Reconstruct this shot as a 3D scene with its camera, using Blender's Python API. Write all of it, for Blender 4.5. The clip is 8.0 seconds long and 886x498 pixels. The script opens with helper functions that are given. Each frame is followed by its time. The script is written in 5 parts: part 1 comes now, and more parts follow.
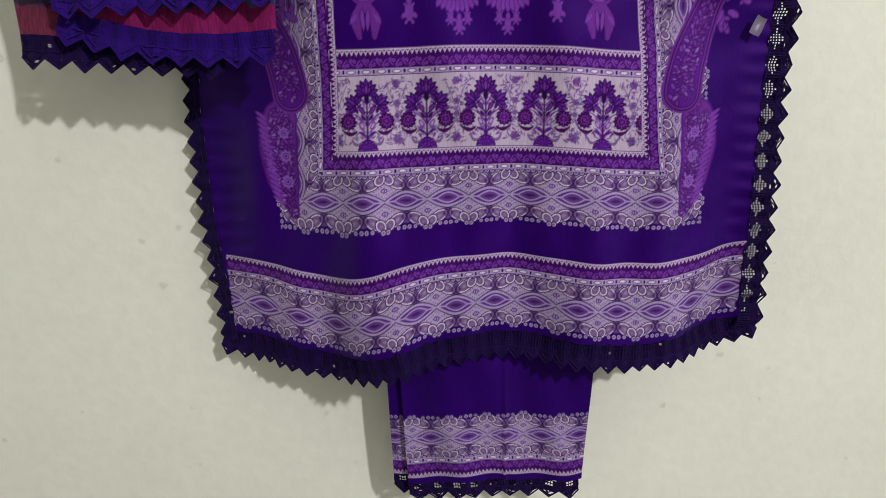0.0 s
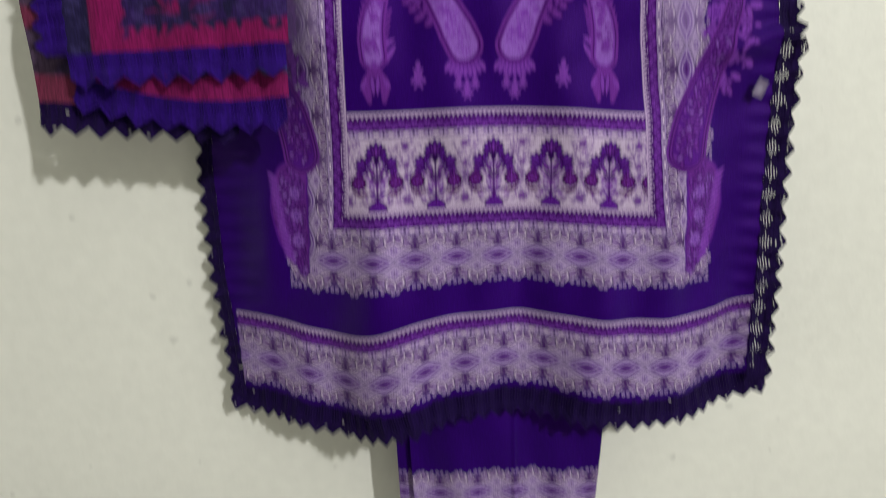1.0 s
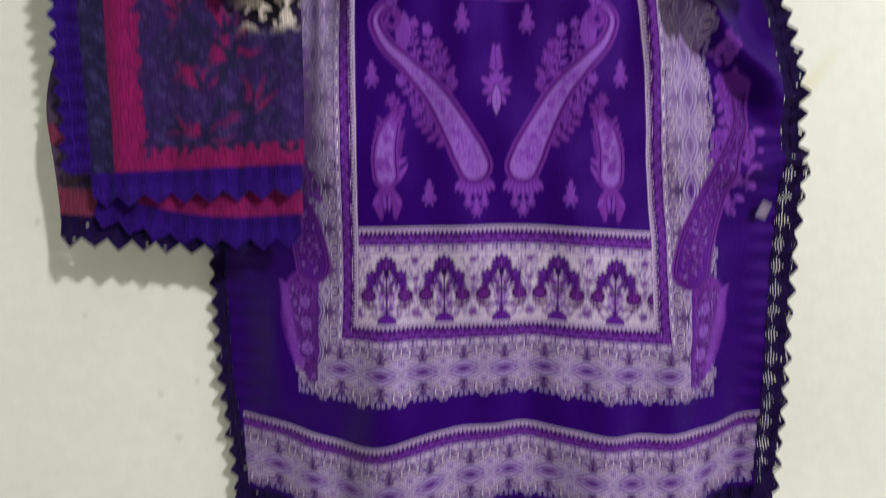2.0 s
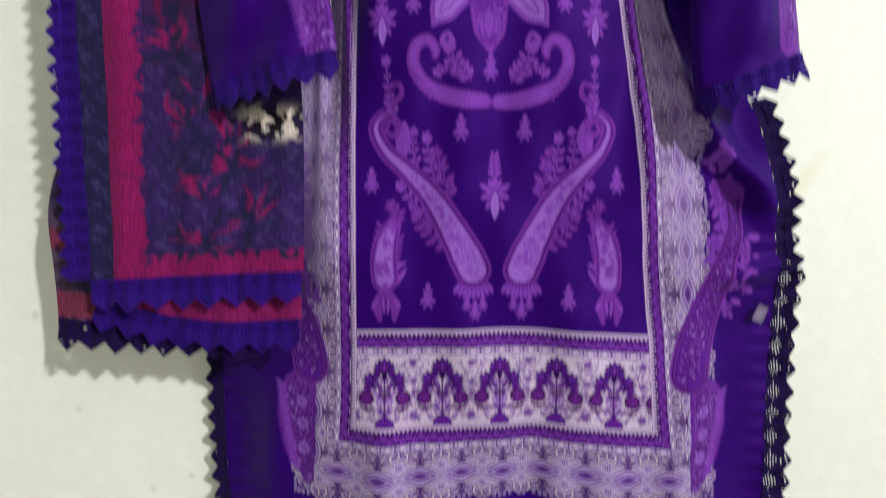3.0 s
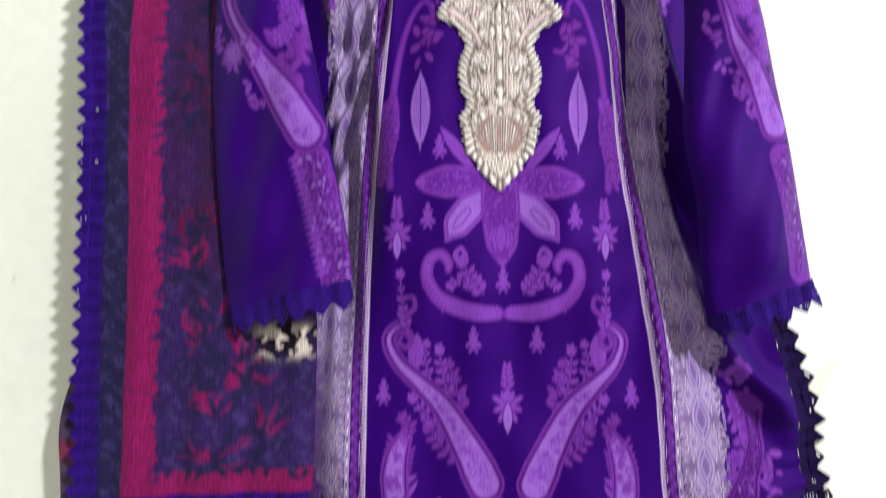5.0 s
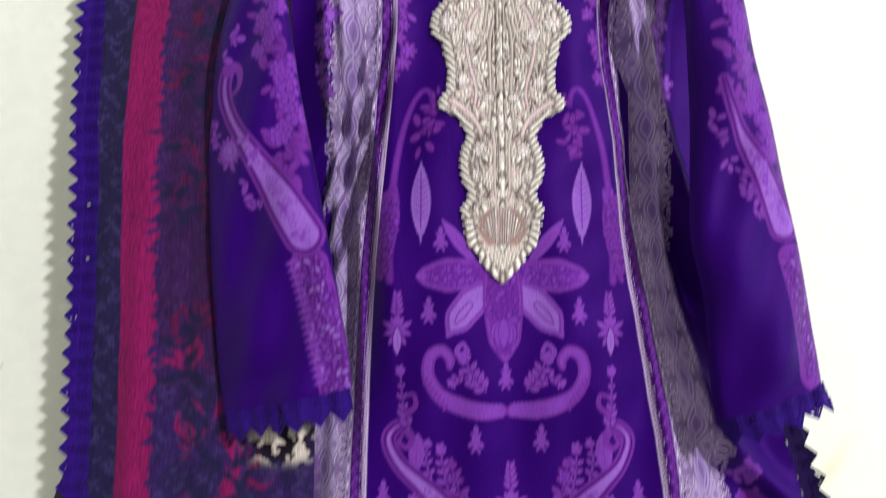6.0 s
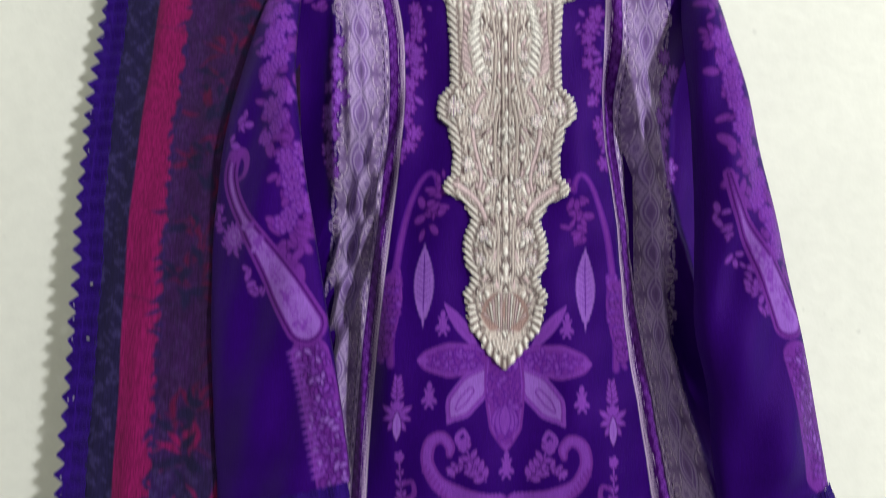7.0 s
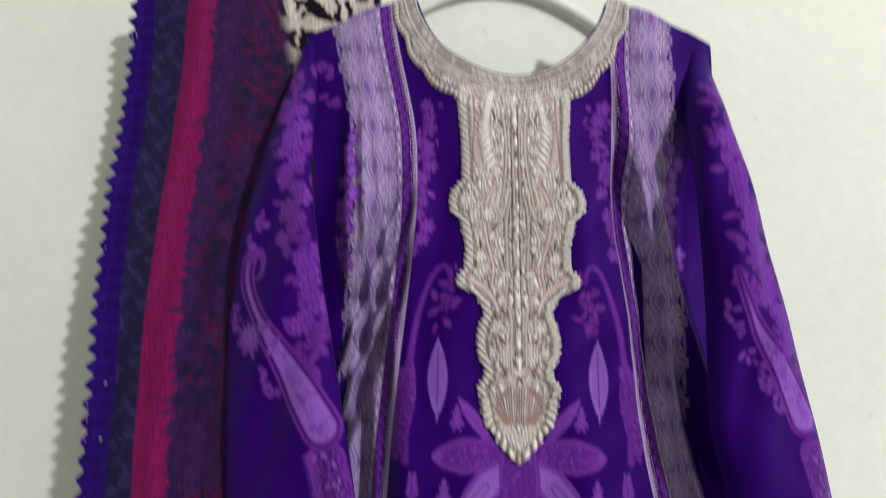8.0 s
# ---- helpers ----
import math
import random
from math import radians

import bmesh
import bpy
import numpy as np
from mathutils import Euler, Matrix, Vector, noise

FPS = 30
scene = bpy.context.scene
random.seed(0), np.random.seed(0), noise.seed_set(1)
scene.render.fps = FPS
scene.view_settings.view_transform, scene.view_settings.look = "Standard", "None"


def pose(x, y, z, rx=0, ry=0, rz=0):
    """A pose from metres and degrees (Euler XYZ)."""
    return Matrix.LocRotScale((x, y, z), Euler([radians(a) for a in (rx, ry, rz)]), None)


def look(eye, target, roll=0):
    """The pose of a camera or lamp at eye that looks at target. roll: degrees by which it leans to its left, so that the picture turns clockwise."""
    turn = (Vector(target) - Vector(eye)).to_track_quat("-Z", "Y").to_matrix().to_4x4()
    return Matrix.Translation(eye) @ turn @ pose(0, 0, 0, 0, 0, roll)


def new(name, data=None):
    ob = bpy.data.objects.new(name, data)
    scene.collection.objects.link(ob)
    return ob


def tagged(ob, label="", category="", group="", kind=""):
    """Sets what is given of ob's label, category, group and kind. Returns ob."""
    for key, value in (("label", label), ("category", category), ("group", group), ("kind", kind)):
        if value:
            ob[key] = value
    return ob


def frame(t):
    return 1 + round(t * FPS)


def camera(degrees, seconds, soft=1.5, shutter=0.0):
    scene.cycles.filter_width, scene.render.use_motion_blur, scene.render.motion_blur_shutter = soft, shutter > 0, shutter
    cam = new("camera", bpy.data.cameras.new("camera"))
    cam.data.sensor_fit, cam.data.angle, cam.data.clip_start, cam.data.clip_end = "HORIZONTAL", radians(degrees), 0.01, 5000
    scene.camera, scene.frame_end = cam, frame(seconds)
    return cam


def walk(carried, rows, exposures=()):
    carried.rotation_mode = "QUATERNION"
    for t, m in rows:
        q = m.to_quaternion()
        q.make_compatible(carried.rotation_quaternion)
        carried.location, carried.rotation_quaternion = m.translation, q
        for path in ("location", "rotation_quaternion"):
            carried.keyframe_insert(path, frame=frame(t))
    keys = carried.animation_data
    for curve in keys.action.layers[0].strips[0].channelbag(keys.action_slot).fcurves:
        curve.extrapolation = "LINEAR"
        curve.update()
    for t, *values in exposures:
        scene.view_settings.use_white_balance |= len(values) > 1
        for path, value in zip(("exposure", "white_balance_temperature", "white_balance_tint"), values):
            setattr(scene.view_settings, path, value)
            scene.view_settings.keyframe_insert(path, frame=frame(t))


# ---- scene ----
cam = camera(72.0, 8.0, soft=0.7, shutter=1.6)
PATH = [
    (0, (-0.071, -0.604, 0.876), (-0.015, 1.341, 0.417), -1.1),
    (0.5, (-0.074, -0.606, 0.882), (-0.019, 1.339, 0.421), -1.0),
    (1, (-0.076, -0.602, 0.912), (-0.028, 1.36, 0.527), -1.4),
    (1.5, (-0.079, -0.599, 0.955), (-0.048, 1.369, 0.597), -1.0),
    (1.7, (-0.078, -0.6, 0.97), (-0.05, 1.374, 0.648), -0.6),
    (2.8, (-0.083, -0.592, 1.04), (-0.031, 1.4, 0.867), -0.3),
    (3, (-0.081, -0.593, 1.06), (-0.03, 1.399, 0.892), -0.1),
    (3.5, (-0.085, -0.592, 1.089), (-0.055, 1.405, 0.982), 0.1),
    (4, (-0.088, -0.592, 1.12), (-0.065, 1.407, 1.083), 0.1),
    (4.5, (-0.084, -0.592, 1.153), (-0.072, 1.408, 1.192), 0.3),
    (5.8, (-0.08, -0.585, 1.244), (-0.072, 1.409, 1.394), 0.3),
    (6, (-0.088, -0.582, 1.263), (-0.06, 1.413, 1.407), 0.2),
    (6.5, (-0.086, -0.583, 1.293), (-0.067, 1.409, 1.474), 1.0),
    (7, (-0.089, -0.585, 1.319), (-0.071, 1.402, 1.545), 1.4),
    (7.5, (-0.094, -0.589, 1.341), (-0.076, 1.39, 1.625), 1.3),
    (8, (-0.106, -0.598, 1.372), (-0.08, 1.372, 1.718), 1.0),
]
EXPOSURES = [(0, -0.62, 6450, 10), (0.6, -0.62, 6450, 10), (1.5, -0.52, 6400, 10), (3.0, -0.2, 6300, 10), (4.5, 0.12, 6250, 10), (6.0, -0.05, 6250, 10), (6.5, -0.22, 6250, 10), (8.0, -0.58, 6250, 10)]
walk(cam, [(t, look(eye, target, roll)) for t, eye, target, roll in PATH], EXPOSURES)

# ---- light: one small room lamp, high and to the right behind the camera ----
world = bpy.data.worlds.new("room_world")
scene.world = world
world.use_nodes = True
world.node_tree.nodes["Background"].inputs["Color"].default_value = (0.9, 0.93, 1.0, 1)
world.node_tree.nodes["Background"].inputs["Strength"].default_value = 0.02
lamp_data = bpy.data.lights.new("room_lamp", "AREA")
lamp_data.shape, lamp_data.size = "DISK", 0.16
lamp_data.energy, lamp_data.color = 138.0, (1.0, 0.98, 0.945)
lamp = new("room_lamp", lamp_data)
lamp.matrix_world = look((1.9, -2.9, 2.6), (0.0, 0.0, 1.1))
tagged(lamp, "small bright lamp lighting the room from above", "lamp", kind="structure")

WALL_Y = 0.080
TAU = 2 * math.pi


# ---- materials ----
def srgb(r, g, b):
    return tuple((c / 255 / 12.92) if c < 10.3 else ((c / 255 + 0.055) / 1.055) ** 2.4 for c in (r, g, b))


def base_material(name, rough):
    m = bpy.data.materials.new(name)
    m.use_nodes = True
    n, l = m.node_tree.nodes, m.node_tree.links
    shader = n["Principled BSDF"]
    shader.inputs["Roughness"].default_value = rough
    coord = n.new("ShaderNodeTexCoord")
    return m, n, l, shader, coord


def noise_node(n, l, coord, scale, detail=3.0):
    t = n.new("ShaderNodeTexNoise")
    t.inputs["Scale"].default_value, t.inputs["Detail"].default_value = scale, detail
    l.new(coord.outputs["Object"], t.inputs["Vector"])
    return t


def ranged(n, l, source, lo, hi, a=0.0, b=1.0):
    r = n.new("ShaderNodeMapRange")
    for key, v in zip(("From Min", "From Max", "To Min", "To Max"), (a, b, lo, hi)):
        r.inputs[key].default_value = v
    l.new(source, r.inputs["Value"])
    return r.outputs["Result"]


def scaled(n, l, colour, factor):
    v = n.new("ShaderNodeVectorMath")
    v.operation = "SCALE"
    l.new(colour, v.inputs[0])
    l.new(factor, v.inputs["Scale"])
    return v.outputs["Vector"]


def cloth_material(name, colour=None, weave=900.0, sheen=0.04, depth=0.25, slub=0.12, rough=0.82, gloss=0.12, tint=(1.0, 1.0, 1.0)):
    """Woven cloth: printed colour from the mesh, or one dye, with weave relief and slubs."""
    m, n, l, shader, coord = base_material(name, rough)
    if colour is None:
        src = n.new("ShaderNodeAttribute")
        src.attribute_name = "print"
        out = src.outputs["Color"]
    else:
        src = n.new("ShaderNodeRGB")
        src.outputs[0].default_value = (*colour, 1)
        out = src.outputs[0]
    stretch = n.new("ShaderNodeMapping")
    stretch.inputs["Scale"].default_value = (1.0, 1.0, 0.12)
    l.new(coord.outputs["Object"], stretch.inputs["Vector"])
    thread = n.new("ShaderNodeTexNoise")
    thread.inputs["Scale"].default_value, thread.inputs["Detail"].default_value = weave, 2.0
    l.new(stretch.outputs["Vector"], thread.inputs["Vector"])
    blotch = noise_node(n, l, coord, 14.0, 4.0)
    out = scaled(n, l, out, ranged(n, l, thread.outputs["Fac"], 1 - slub, 1 + slub, 0.3, 0.7))
    out = scaled(n, l, out, ranged(n, l, blotch.outputs["Fac"], 0.92, 1.08, 0.3, 0.7))
    l.new(out, shader.inputs["Base Color"])
    grain = noise_node(n, l, coord, weave * 1.4, 2.0)
    add = n.new("ShaderNodeMath")
    l.new(thread.outputs["Fac"], add.inputs[0])
    l.new(grain.outputs["Fac"], add.inputs[1])
    bump = n.new("ShaderNodeBump")
    bump.inputs["Strength"].default_value, bump.inputs["Distance"].default_value = depth, 0.0006
    l.new(add.outputs[0], bump.inputs["Height"])
    l.new(bump.outputs["Normal"], shader.inputs["Normal"])
    shader.inputs["Sheen Weight"].default_value = sheen
    shader.inputs["Sheen Roughness"].default_value = 0.5
    shader.inputs["Specular IOR Level"].default_value = gloss
    shader.inputs["Specular Tint"].default_value = (*tint, 1)
    return m


def wall_material():
    """Cream distemper with faint patches, a few chips and smudges, and trowel relief."""
    m, n, l, shader, coord = base_material("cream_wall_paint", 0.75)
    shader.inputs["Specular IOR Level"].default_value = 0.2
    big, fine, chips = noise_node(n, l, coord, 2.2, 5.0), noise_node(n, l, coord, 60.0, 4.0), noise_node(n, l, coord, 46.0, 1.0)
    rgb = n.new("ShaderNodeRGB")
    rgb.outputs[0].default_value = (0.79, 0.80, 0.735, 1)
    out = scaled(n, l, rgb.outputs[0], ranged(n, l, big.outputs["Fac"], 0.95, 1.04, 0.35, 0.65))
    out = scaled(n, l, out, ranged(n, l, fine.outputs["Fac"], 0.975, 1.02, 0.3, 0.7))
    smudge = ranged(n, l, chips.outputs["Fac"], 1.0, 0.84, 0.77, 0.81)
    out = scaled(n, l, out, smudge)
    # an old yellowish damp streak
    place = n.new("ShaderNodeMapping")
    place.inputs["Location"].default_value = (-0.335, 0.0, -1.075)
    shape = n.new("ShaderNodeMapping")
    shape.vector_type = "TEXTURE"
    shape.inputs["Rotation"].default_value = (0, radians(-52), 0)
    shape.inputs["Scale"].default_value = (0.045, 1.0, 0.011)
    l.new(coord.outputs["Object"], place.inputs["Vector"])
    l.new(place.outputs["Vector"], shape.inputs["Vector"])
    far = n.new("ShaderNodeVectorMath")
    far.operation = "LENGTH"
    l.new(shape.outputs["Vector"], far.inputs[0])
    tint = n.new("ShaderNodeMixRGB")
    tint.inputs["Color2"].default_value = (0.74, 0.68, 0.46, 1)
    l.new(ranged(n, l, far.outputs["Value"], 0.45, 0.0, 0.2, 1.3), tint.inputs["Fac"])
    l.new(out, tint.inputs["Color1"])
    out = tint.outputs["Color"]
    l.new(out, shader.inputs["Base Color"])
    add = n.new("ShaderNodeMath")
    add.operation = "MULTIPLY_ADD"
    l.new(big.outputs["Fac"], add.inputs[0])
    add.inputs[1].default_value = 6.0
    l.new(fine.outputs["Fac"], add.inputs[2])
    bump = n.new("ShaderNodeBump")
    bump.inputs["Strength"].default_value, bump.inputs["Distance"].default_value = 0.16, 0.004
    l.new(add.outputs[0], bump.inputs["Height"])
    l.new(bump.outputs["Normal"], shader.inputs["Normal"])
    return m


def plain_material(name, colour, rough=0.5, metal=0.0, scale=40.0, spread=0.08):
    m, n, l, shader, coord = base_material(name, rough)
    rgb = n.new("ShaderNodeRGB")
    rgb.outputs[0].default_value = (*colour, 1)
    tex = noise_node(n, l, coord, scale, 4.0)
    l.new(scaled(n, l, rgb.outputs[0], ranged(n, l, tex.outputs["Fac"], 1 - spread, 1 + spread, 0.3, 0.7)), shader.inputs["Base Color"])
    shader.inputs["Metallic"].default_value = metal
    return m


PURPLE = srgb(36, 1, 93)
PRINTED = cloth_material("printed_cotton", rough=0.56, gloss=0.3, sheen=0.01, tint=(0.42, 0.10, 0.85))
SHEER = cloth_material("printed_chiffon", weave=700.0, slub=0.3, depth=0.4)
LACE = cloth_material("purple_cotton_lace", srgb(38, 4, 104), weave=500.0, slub=0.25, depth=0.6)
DARK_LACE = cloth_material("deep_purple_cotton_lace", srgb(22, 2, 58), weave=500.0, slub=0.25, depth=0.6)
THREAD = cloth_material("gold_beige_thread", None, weave=1100.0, slub=0.22, depth=0.8, sheen=0.3, rough=0.55)
LINING = cloth_material("plain_purple_cotton", PURPLE, rough=0.56, gloss=0.3, sheen=0.01, tint=(0.42, 0.10, 0.85))
WALL = wall_material()
WHITE_PLASTIC = plain_material("white_plastic", (0.78, 0.78, 0.76), 0.35)
STEEL = plain_material("steel_wire", (0.55, 0.55, 0.55), 0.3, 1.0)
FLOOR = plain_material("grey_terrazzo", (0.32, 0.30, 0.28), 0.35, 0.0, 30.0, 0.2)
CEILING = plain_material("white_ceiling_paint", (0.8, 0.8, 0.77), 0.7)


# ---- mesh helpers ----
def part(name, mesh, material, parent, label=""):
    ob = new(name, mesh)
    mesh.materials.append(material)
    ob.parent = parent
    return tagged(ob, label) if label else ob


def raw_mesh(name, verts, quads, colours=None, smooth=True):
    """A mesh from numpy arrays of vertices, quads and vertex print colours."""
    me = bpy.data.meshes.new(name)
    verts, quads = np.asarray(verts, np.float32), np.asarray(quads, np.int32)
    me.vertices.add(len(verts))
    me.vertices.foreach_set("co", verts.ravel())
    me.loops.add(quads.size)
    me.loops.foreach_set("vertex_index", quads.ravel())
    me.polygons.add(len(quads))
    me.polygons.foreach_set("loop_start", np.arange(0, quads.size, 4, dtype=np.int32))
    me.polygons.foreach_set("use_smooth", np.full(len(quads), smooth))
    if colours is not None:
        at = me.attributes.new("print", "FLOAT_COLOR", "POINT")
        at.data.foreach_set("color", np.c_[colours, np.ones(len(verts))].astype(np.float32).ravel())
    me.update(calc_edges=True)
    me.validate()
    return me


def sheet(name, x, y, z, colours=None, keep=None):
    """A cloth sheet from 2D arrays of places; keep drops the quads outside a cut."""
    nv, nu = x.shape
    idx = np.arange(nv * nu).reshape(nv, nu)
    q = np.stack((idx[:-1, :-1], idx[:-1, 1:], idx[1:, 1:], idx[1:, :-1]), -1).reshape(-1, 4)
    verts = np.stack((x, y, z), -1).reshape(-1, 3)
    if keep is not None:
        k = keep.ravel()
        q = q[k[q].all(1)]
        used = np.unique(q)
        back = np.full(len(verts), -1)
        back[used] = np.arange(len(used))
        verts, q = verts[used], back[q]
        colours = None if colours is None else colours[used]
    return raw_mesh(name, verts, q, colours)


def prism_mesh(segments, quads_extra=None):
    """Fine threads: each segment (a, b, radius) a three-sided prism; extra flat cells."""
    a = np.array([s[0] for s in segments], float)
    b = np.array([s[1] for s in segments], float)
    r = np.array([s[2] for s in segments], float)[:, None]
    d = b - a
    d /= np.linalg.norm(d, axis=1)[:, None] + 1e-9
    side = np.cross(d, np.array([0, 1.0, 0]))
    side /= np.linalg.norm(side, axis=1)[:, None] + 1e-9
    up = np.cross(side, d)
    ring = [side * r, (-0.5 * side + 0.87 * up) * r, (-0.5 * side - 0.87 * up) * r]
    verts = np.stack([a + k for k in ring] + [b + k for k in ring], 1).reshape(-1, 3)
    base = np.arange(len(a))[:, None] * 6
    quads = np.concatenate([base + np.array(f) for f in ((0, 1, 4, 3), (1, 2, 5, 4), (2, 0, 3, 5))])
    if quads_extra is not None and len(quads_extra):
        more = np.array(quads_extra, float).reshape(-1, 3)
        q2 = np.arange(len(more)).reshape(-1, 4) + len(verts)
        verts, quads = np.concatenate((verts, more)), np.concatenate((quads, q2))
    return verts, quads


def lace(name, edge, turn, material, parent, label, pitch=0.022, net=0.014, tooth=0.015, cell=0.0029, open_net=True, seed=3, thread=None):
    """A crocheted edging along a cloth edge: square net, dense band, and a row of pointed teeth."""
    rng = random.Random(seed)
    edge = np.asarray(edge, float)
    run = np.r_[0, np.cumsum(np.linalg.norm(np.diff(edge, axis=0), axis=1))]
    total = run[-1]
    count = max(2, round(total / pitch))
    pitch = total / count
    tangent = np.gradient(edge, axis=0)
    tangent[:, 1] = 0
    tangent /= np.linalg.norm(tangent, axis=1)[:, None]
    width = max(3, len(edge) // 40) * 2 + 1
    kernel = np.ones(width) / width
    tangent = np.stack([np.convolve(np.pad(tangent[:, i], width // 2, mode="edge"), kernel, "valid") for i in range(3)], 1)
    outward = np.stack((tangent[:, 2] * turn, tangent[:, 1] * 0, -tangent[:, 0] * turn), 1)

    def at(s, w, lift=0.0):
        p = [np.interp(s, run, edge[:, i]) for i in range(3)]
        o = [np.interp(s, run, outward[:, i]) for i in range(3)]
        wob = 0.0011 * math.sin(s * 410 + seed) + 0.0008 * math.sin(s * 173 + 2 * seed)
        return (p[0] + o[0] * w, p[1] - lift + wob + 0.0015 * math.sin(w * 160), p[2] + o[2] * w)

    segs, cells = [], []
    n_s = int(round(total / cell))
    step = total / n_s
    rows = int(net / cell)
    thread = thread or (0.00058 if open_net else 0.00028)
    for i in range(n_s + 1):
        s = i * step
        j = rng.uniform(-0.0003, 0.0003)
        segs.append((at(s + j, 0), at(s, net), thread))
    for k in range(rows + 1):
        w = net * k / rows
        for i in range(n_s):
            segs.append((at(i * step, w), at((i + 1) * step, w), thread))
    for i in range(n_s):
        for k in range(rows):
            # the open net shows in a diamond window above each tooth
            u, w = frac((i + 0.5) * step / pitch) - 0.5, (k + 0.5) / rows - 0.5
            if abs(u) / 0.40 + abs(w) / 0.50 > 1.0 if open_net else rng.random() < 0.997:
                w0, w1 = net * k / rows, net * (k + 1) / rows
                cells.append((at(i * step, w0), at((i + 1) * step, w0), at((i + 1) * step, w1), at(i * step, w1)))
    # dense worked band and the teeth
    band = tooth * 0.38
    for c in range(count):
        s0 = c * pitch
        cut = 6
        for i in range(cut):
            for k in range(4):
                a0, a1 = s0 + pitch * i / cut, s0 + pitch * (i + 1) / cut
                w0, w1 = net + band * k / 4, net + band * (k + 1) / 4
                if rng.random() < 0.998:
                    cells.append((at(a0, w0, 0.0004), at(a1, w0, 0.0004), at(a1, w1, 0.0004), at(a0, w1, 0.0004)))
        mid, top, grow = s0 + pitch / 2, net + tooth * rng.uniform(0.93, 1.07), net + band
        levels = 5
        for k in range(levels):
            f0, f1 = k / levels, (k + 1) / levels
            h0, h1 = pitch / 2 * (1 - f0) * 0.97, pitch / 2 * (1 - f1) * 0.97
            w0, w1 = grow + (top - grow) * f0, grow + (top - grow) * f1
            parts = max(2, 6 - k)
            for i in range(parts):
                if k in (1, 2) and 0 < i < parts - 1 and rng.random() < (0.2 if open_net else 0.06):
                    continue
                g0, g1 = -1 + 2 * i / parts, -1 + 2 * (i + 1) / parts
                cells.append((at(mid + g0 * h0, w0), at(mid + g1 * h0, w0), at(mid + g1 * h1, w1), at(mid + g0 * h1, w1)))
        rim = 0.0009
        segs.append((at(s0, grow, 0.0005), at(mid, top, 0.0005), rim))
        segs.append((at(mid, top, 0.0005), at(s0 + pitch, grow, 0.0005), rim))
        segs.append((at(s0, net, 0.0006), at(mid, grow + (top - grow) * 0.4, 0.0006), rim * 0.8))
        segs.append((at(mid, grow + (top - grow) * 0.4, 0.0006), at(s0 + pitch, net, 0.0006), rim * 0.8))
        segs.append((at(s0, net, 0.0006), at(s0 + pitch, net, 0.0006), rim * 0.8))
    verts, quads = prism_mesh(segs, cells)
    return part(name, raw_mesh(name, verts, quads, smooth=False), material, parent, label)


def tube(name, points, radius, material, parent, label="", sides=8):
    """A round rod along a smooth line of points."""
    p = np.asarray(points, float)
    t = np.gradient(p, axis=0)
    t /= np.linalg.norm(t, axis=1)[:, None]
    ref = np.array([0.03, 1.0, 0.02])
    a = np.cross(t, ref)
    a /= np.linalg.norm(a, axis=1)[:, None]
    b = np.cross(t, a)
    ang = np.arange(sides + 1) * TAU / sides
    ring = p[:, None] + radius * (np.cos(ang)[None, :, None] * a[:, None] + np.sin(ang)[None, :, None] * b[:, None])
    return part(name, sheet(name, ring[..., 0], ring[..., 1], ring[..., 2]), material, parent, label)


def box(name, x0, x1, y0, y1, z0, z1, material, label, category):
    bm = bmesh.new()
    bmesh.ops.create_cube(bm, size=1)
    bmesh.ops.scale(bm, vec=(x1 - x0, y1 - y0, z1 - z0), verts=bm.verts)
    bmesh.ops.translate(bm, vec=((x0 + x1) / 2, (y0 + y1) / 2, (z0 + z1) / 2), verts=bm.verts)
    me = bpy.data.meshes.new(name)
    bm.to_mesh(me)
    bm.free()
    me.materials.append(material)
    return tagged(new(name, me), label, category, kind="structure")


# ---- printing: motifs drawn into the cloth's own colours ----
LILAC, LIGHT, MID = srgb(112, 55, 158), srgb(131, 86, 178), srgb(76, 23, 126)
MAUVE, SILVER, WHITE = srgb(98, 40, 136), srgb(160, 140, 186), srgb(208, 192, 216)
INK, PLUM, WINE, GREY = srgb(32, 5, 64), srgb(56, 10, 90), srgb(64, 10, 74), srgb(110, 86, 134)


def smooth(a, b, v):
    t = np.clip((v - a) / (b - a), 0, 1)
    return t * t * (3 - 2 * t)


def curve_of(v, *pairs):
    """A soft line through (v, value) pairs."""
    k = np.array(pairs, float)
    span = 0.02
    return sum(np.interp(v + o * span, k[:, 0], k[:, 1]) for o in (-1, -0.5, 0, 0.5, 1)) / 5


def bezier(*p, n=36):
    p = np.array(p, float)
    t = np.linspace(0, 1, n)[:, None]
    while len(p) > 1 and p.ndim == 2:
        p = p[:, None, :] * np.ones((1, n, 1))
    while len(p) > 1:
        p = p[:-1] * (1 - t) + p[1:] * t
    return p[0]


def spline(*p, n=12):
    """A smooth line through every point given."""
    p = np.array(p, float)
    q = np.concatenate((2 * p[:1] - p[1:2], p, 2 * p[-1:] - p[-2:-1]))
    t = np.linspace(0, 1, n, endpoint=False)[:, None]
    runs = [0.5 * (2 * b + (c - a) * t + (2 * a - 5 * b + 4 * c - d) * t ** 2 + (3 * b - a - 3 * c + d) * t ** 3) for a, b, c, d in zip(q, q[1:], q[2:], q[3:])]
    return np.concatenate(runs + [p[-1:]])


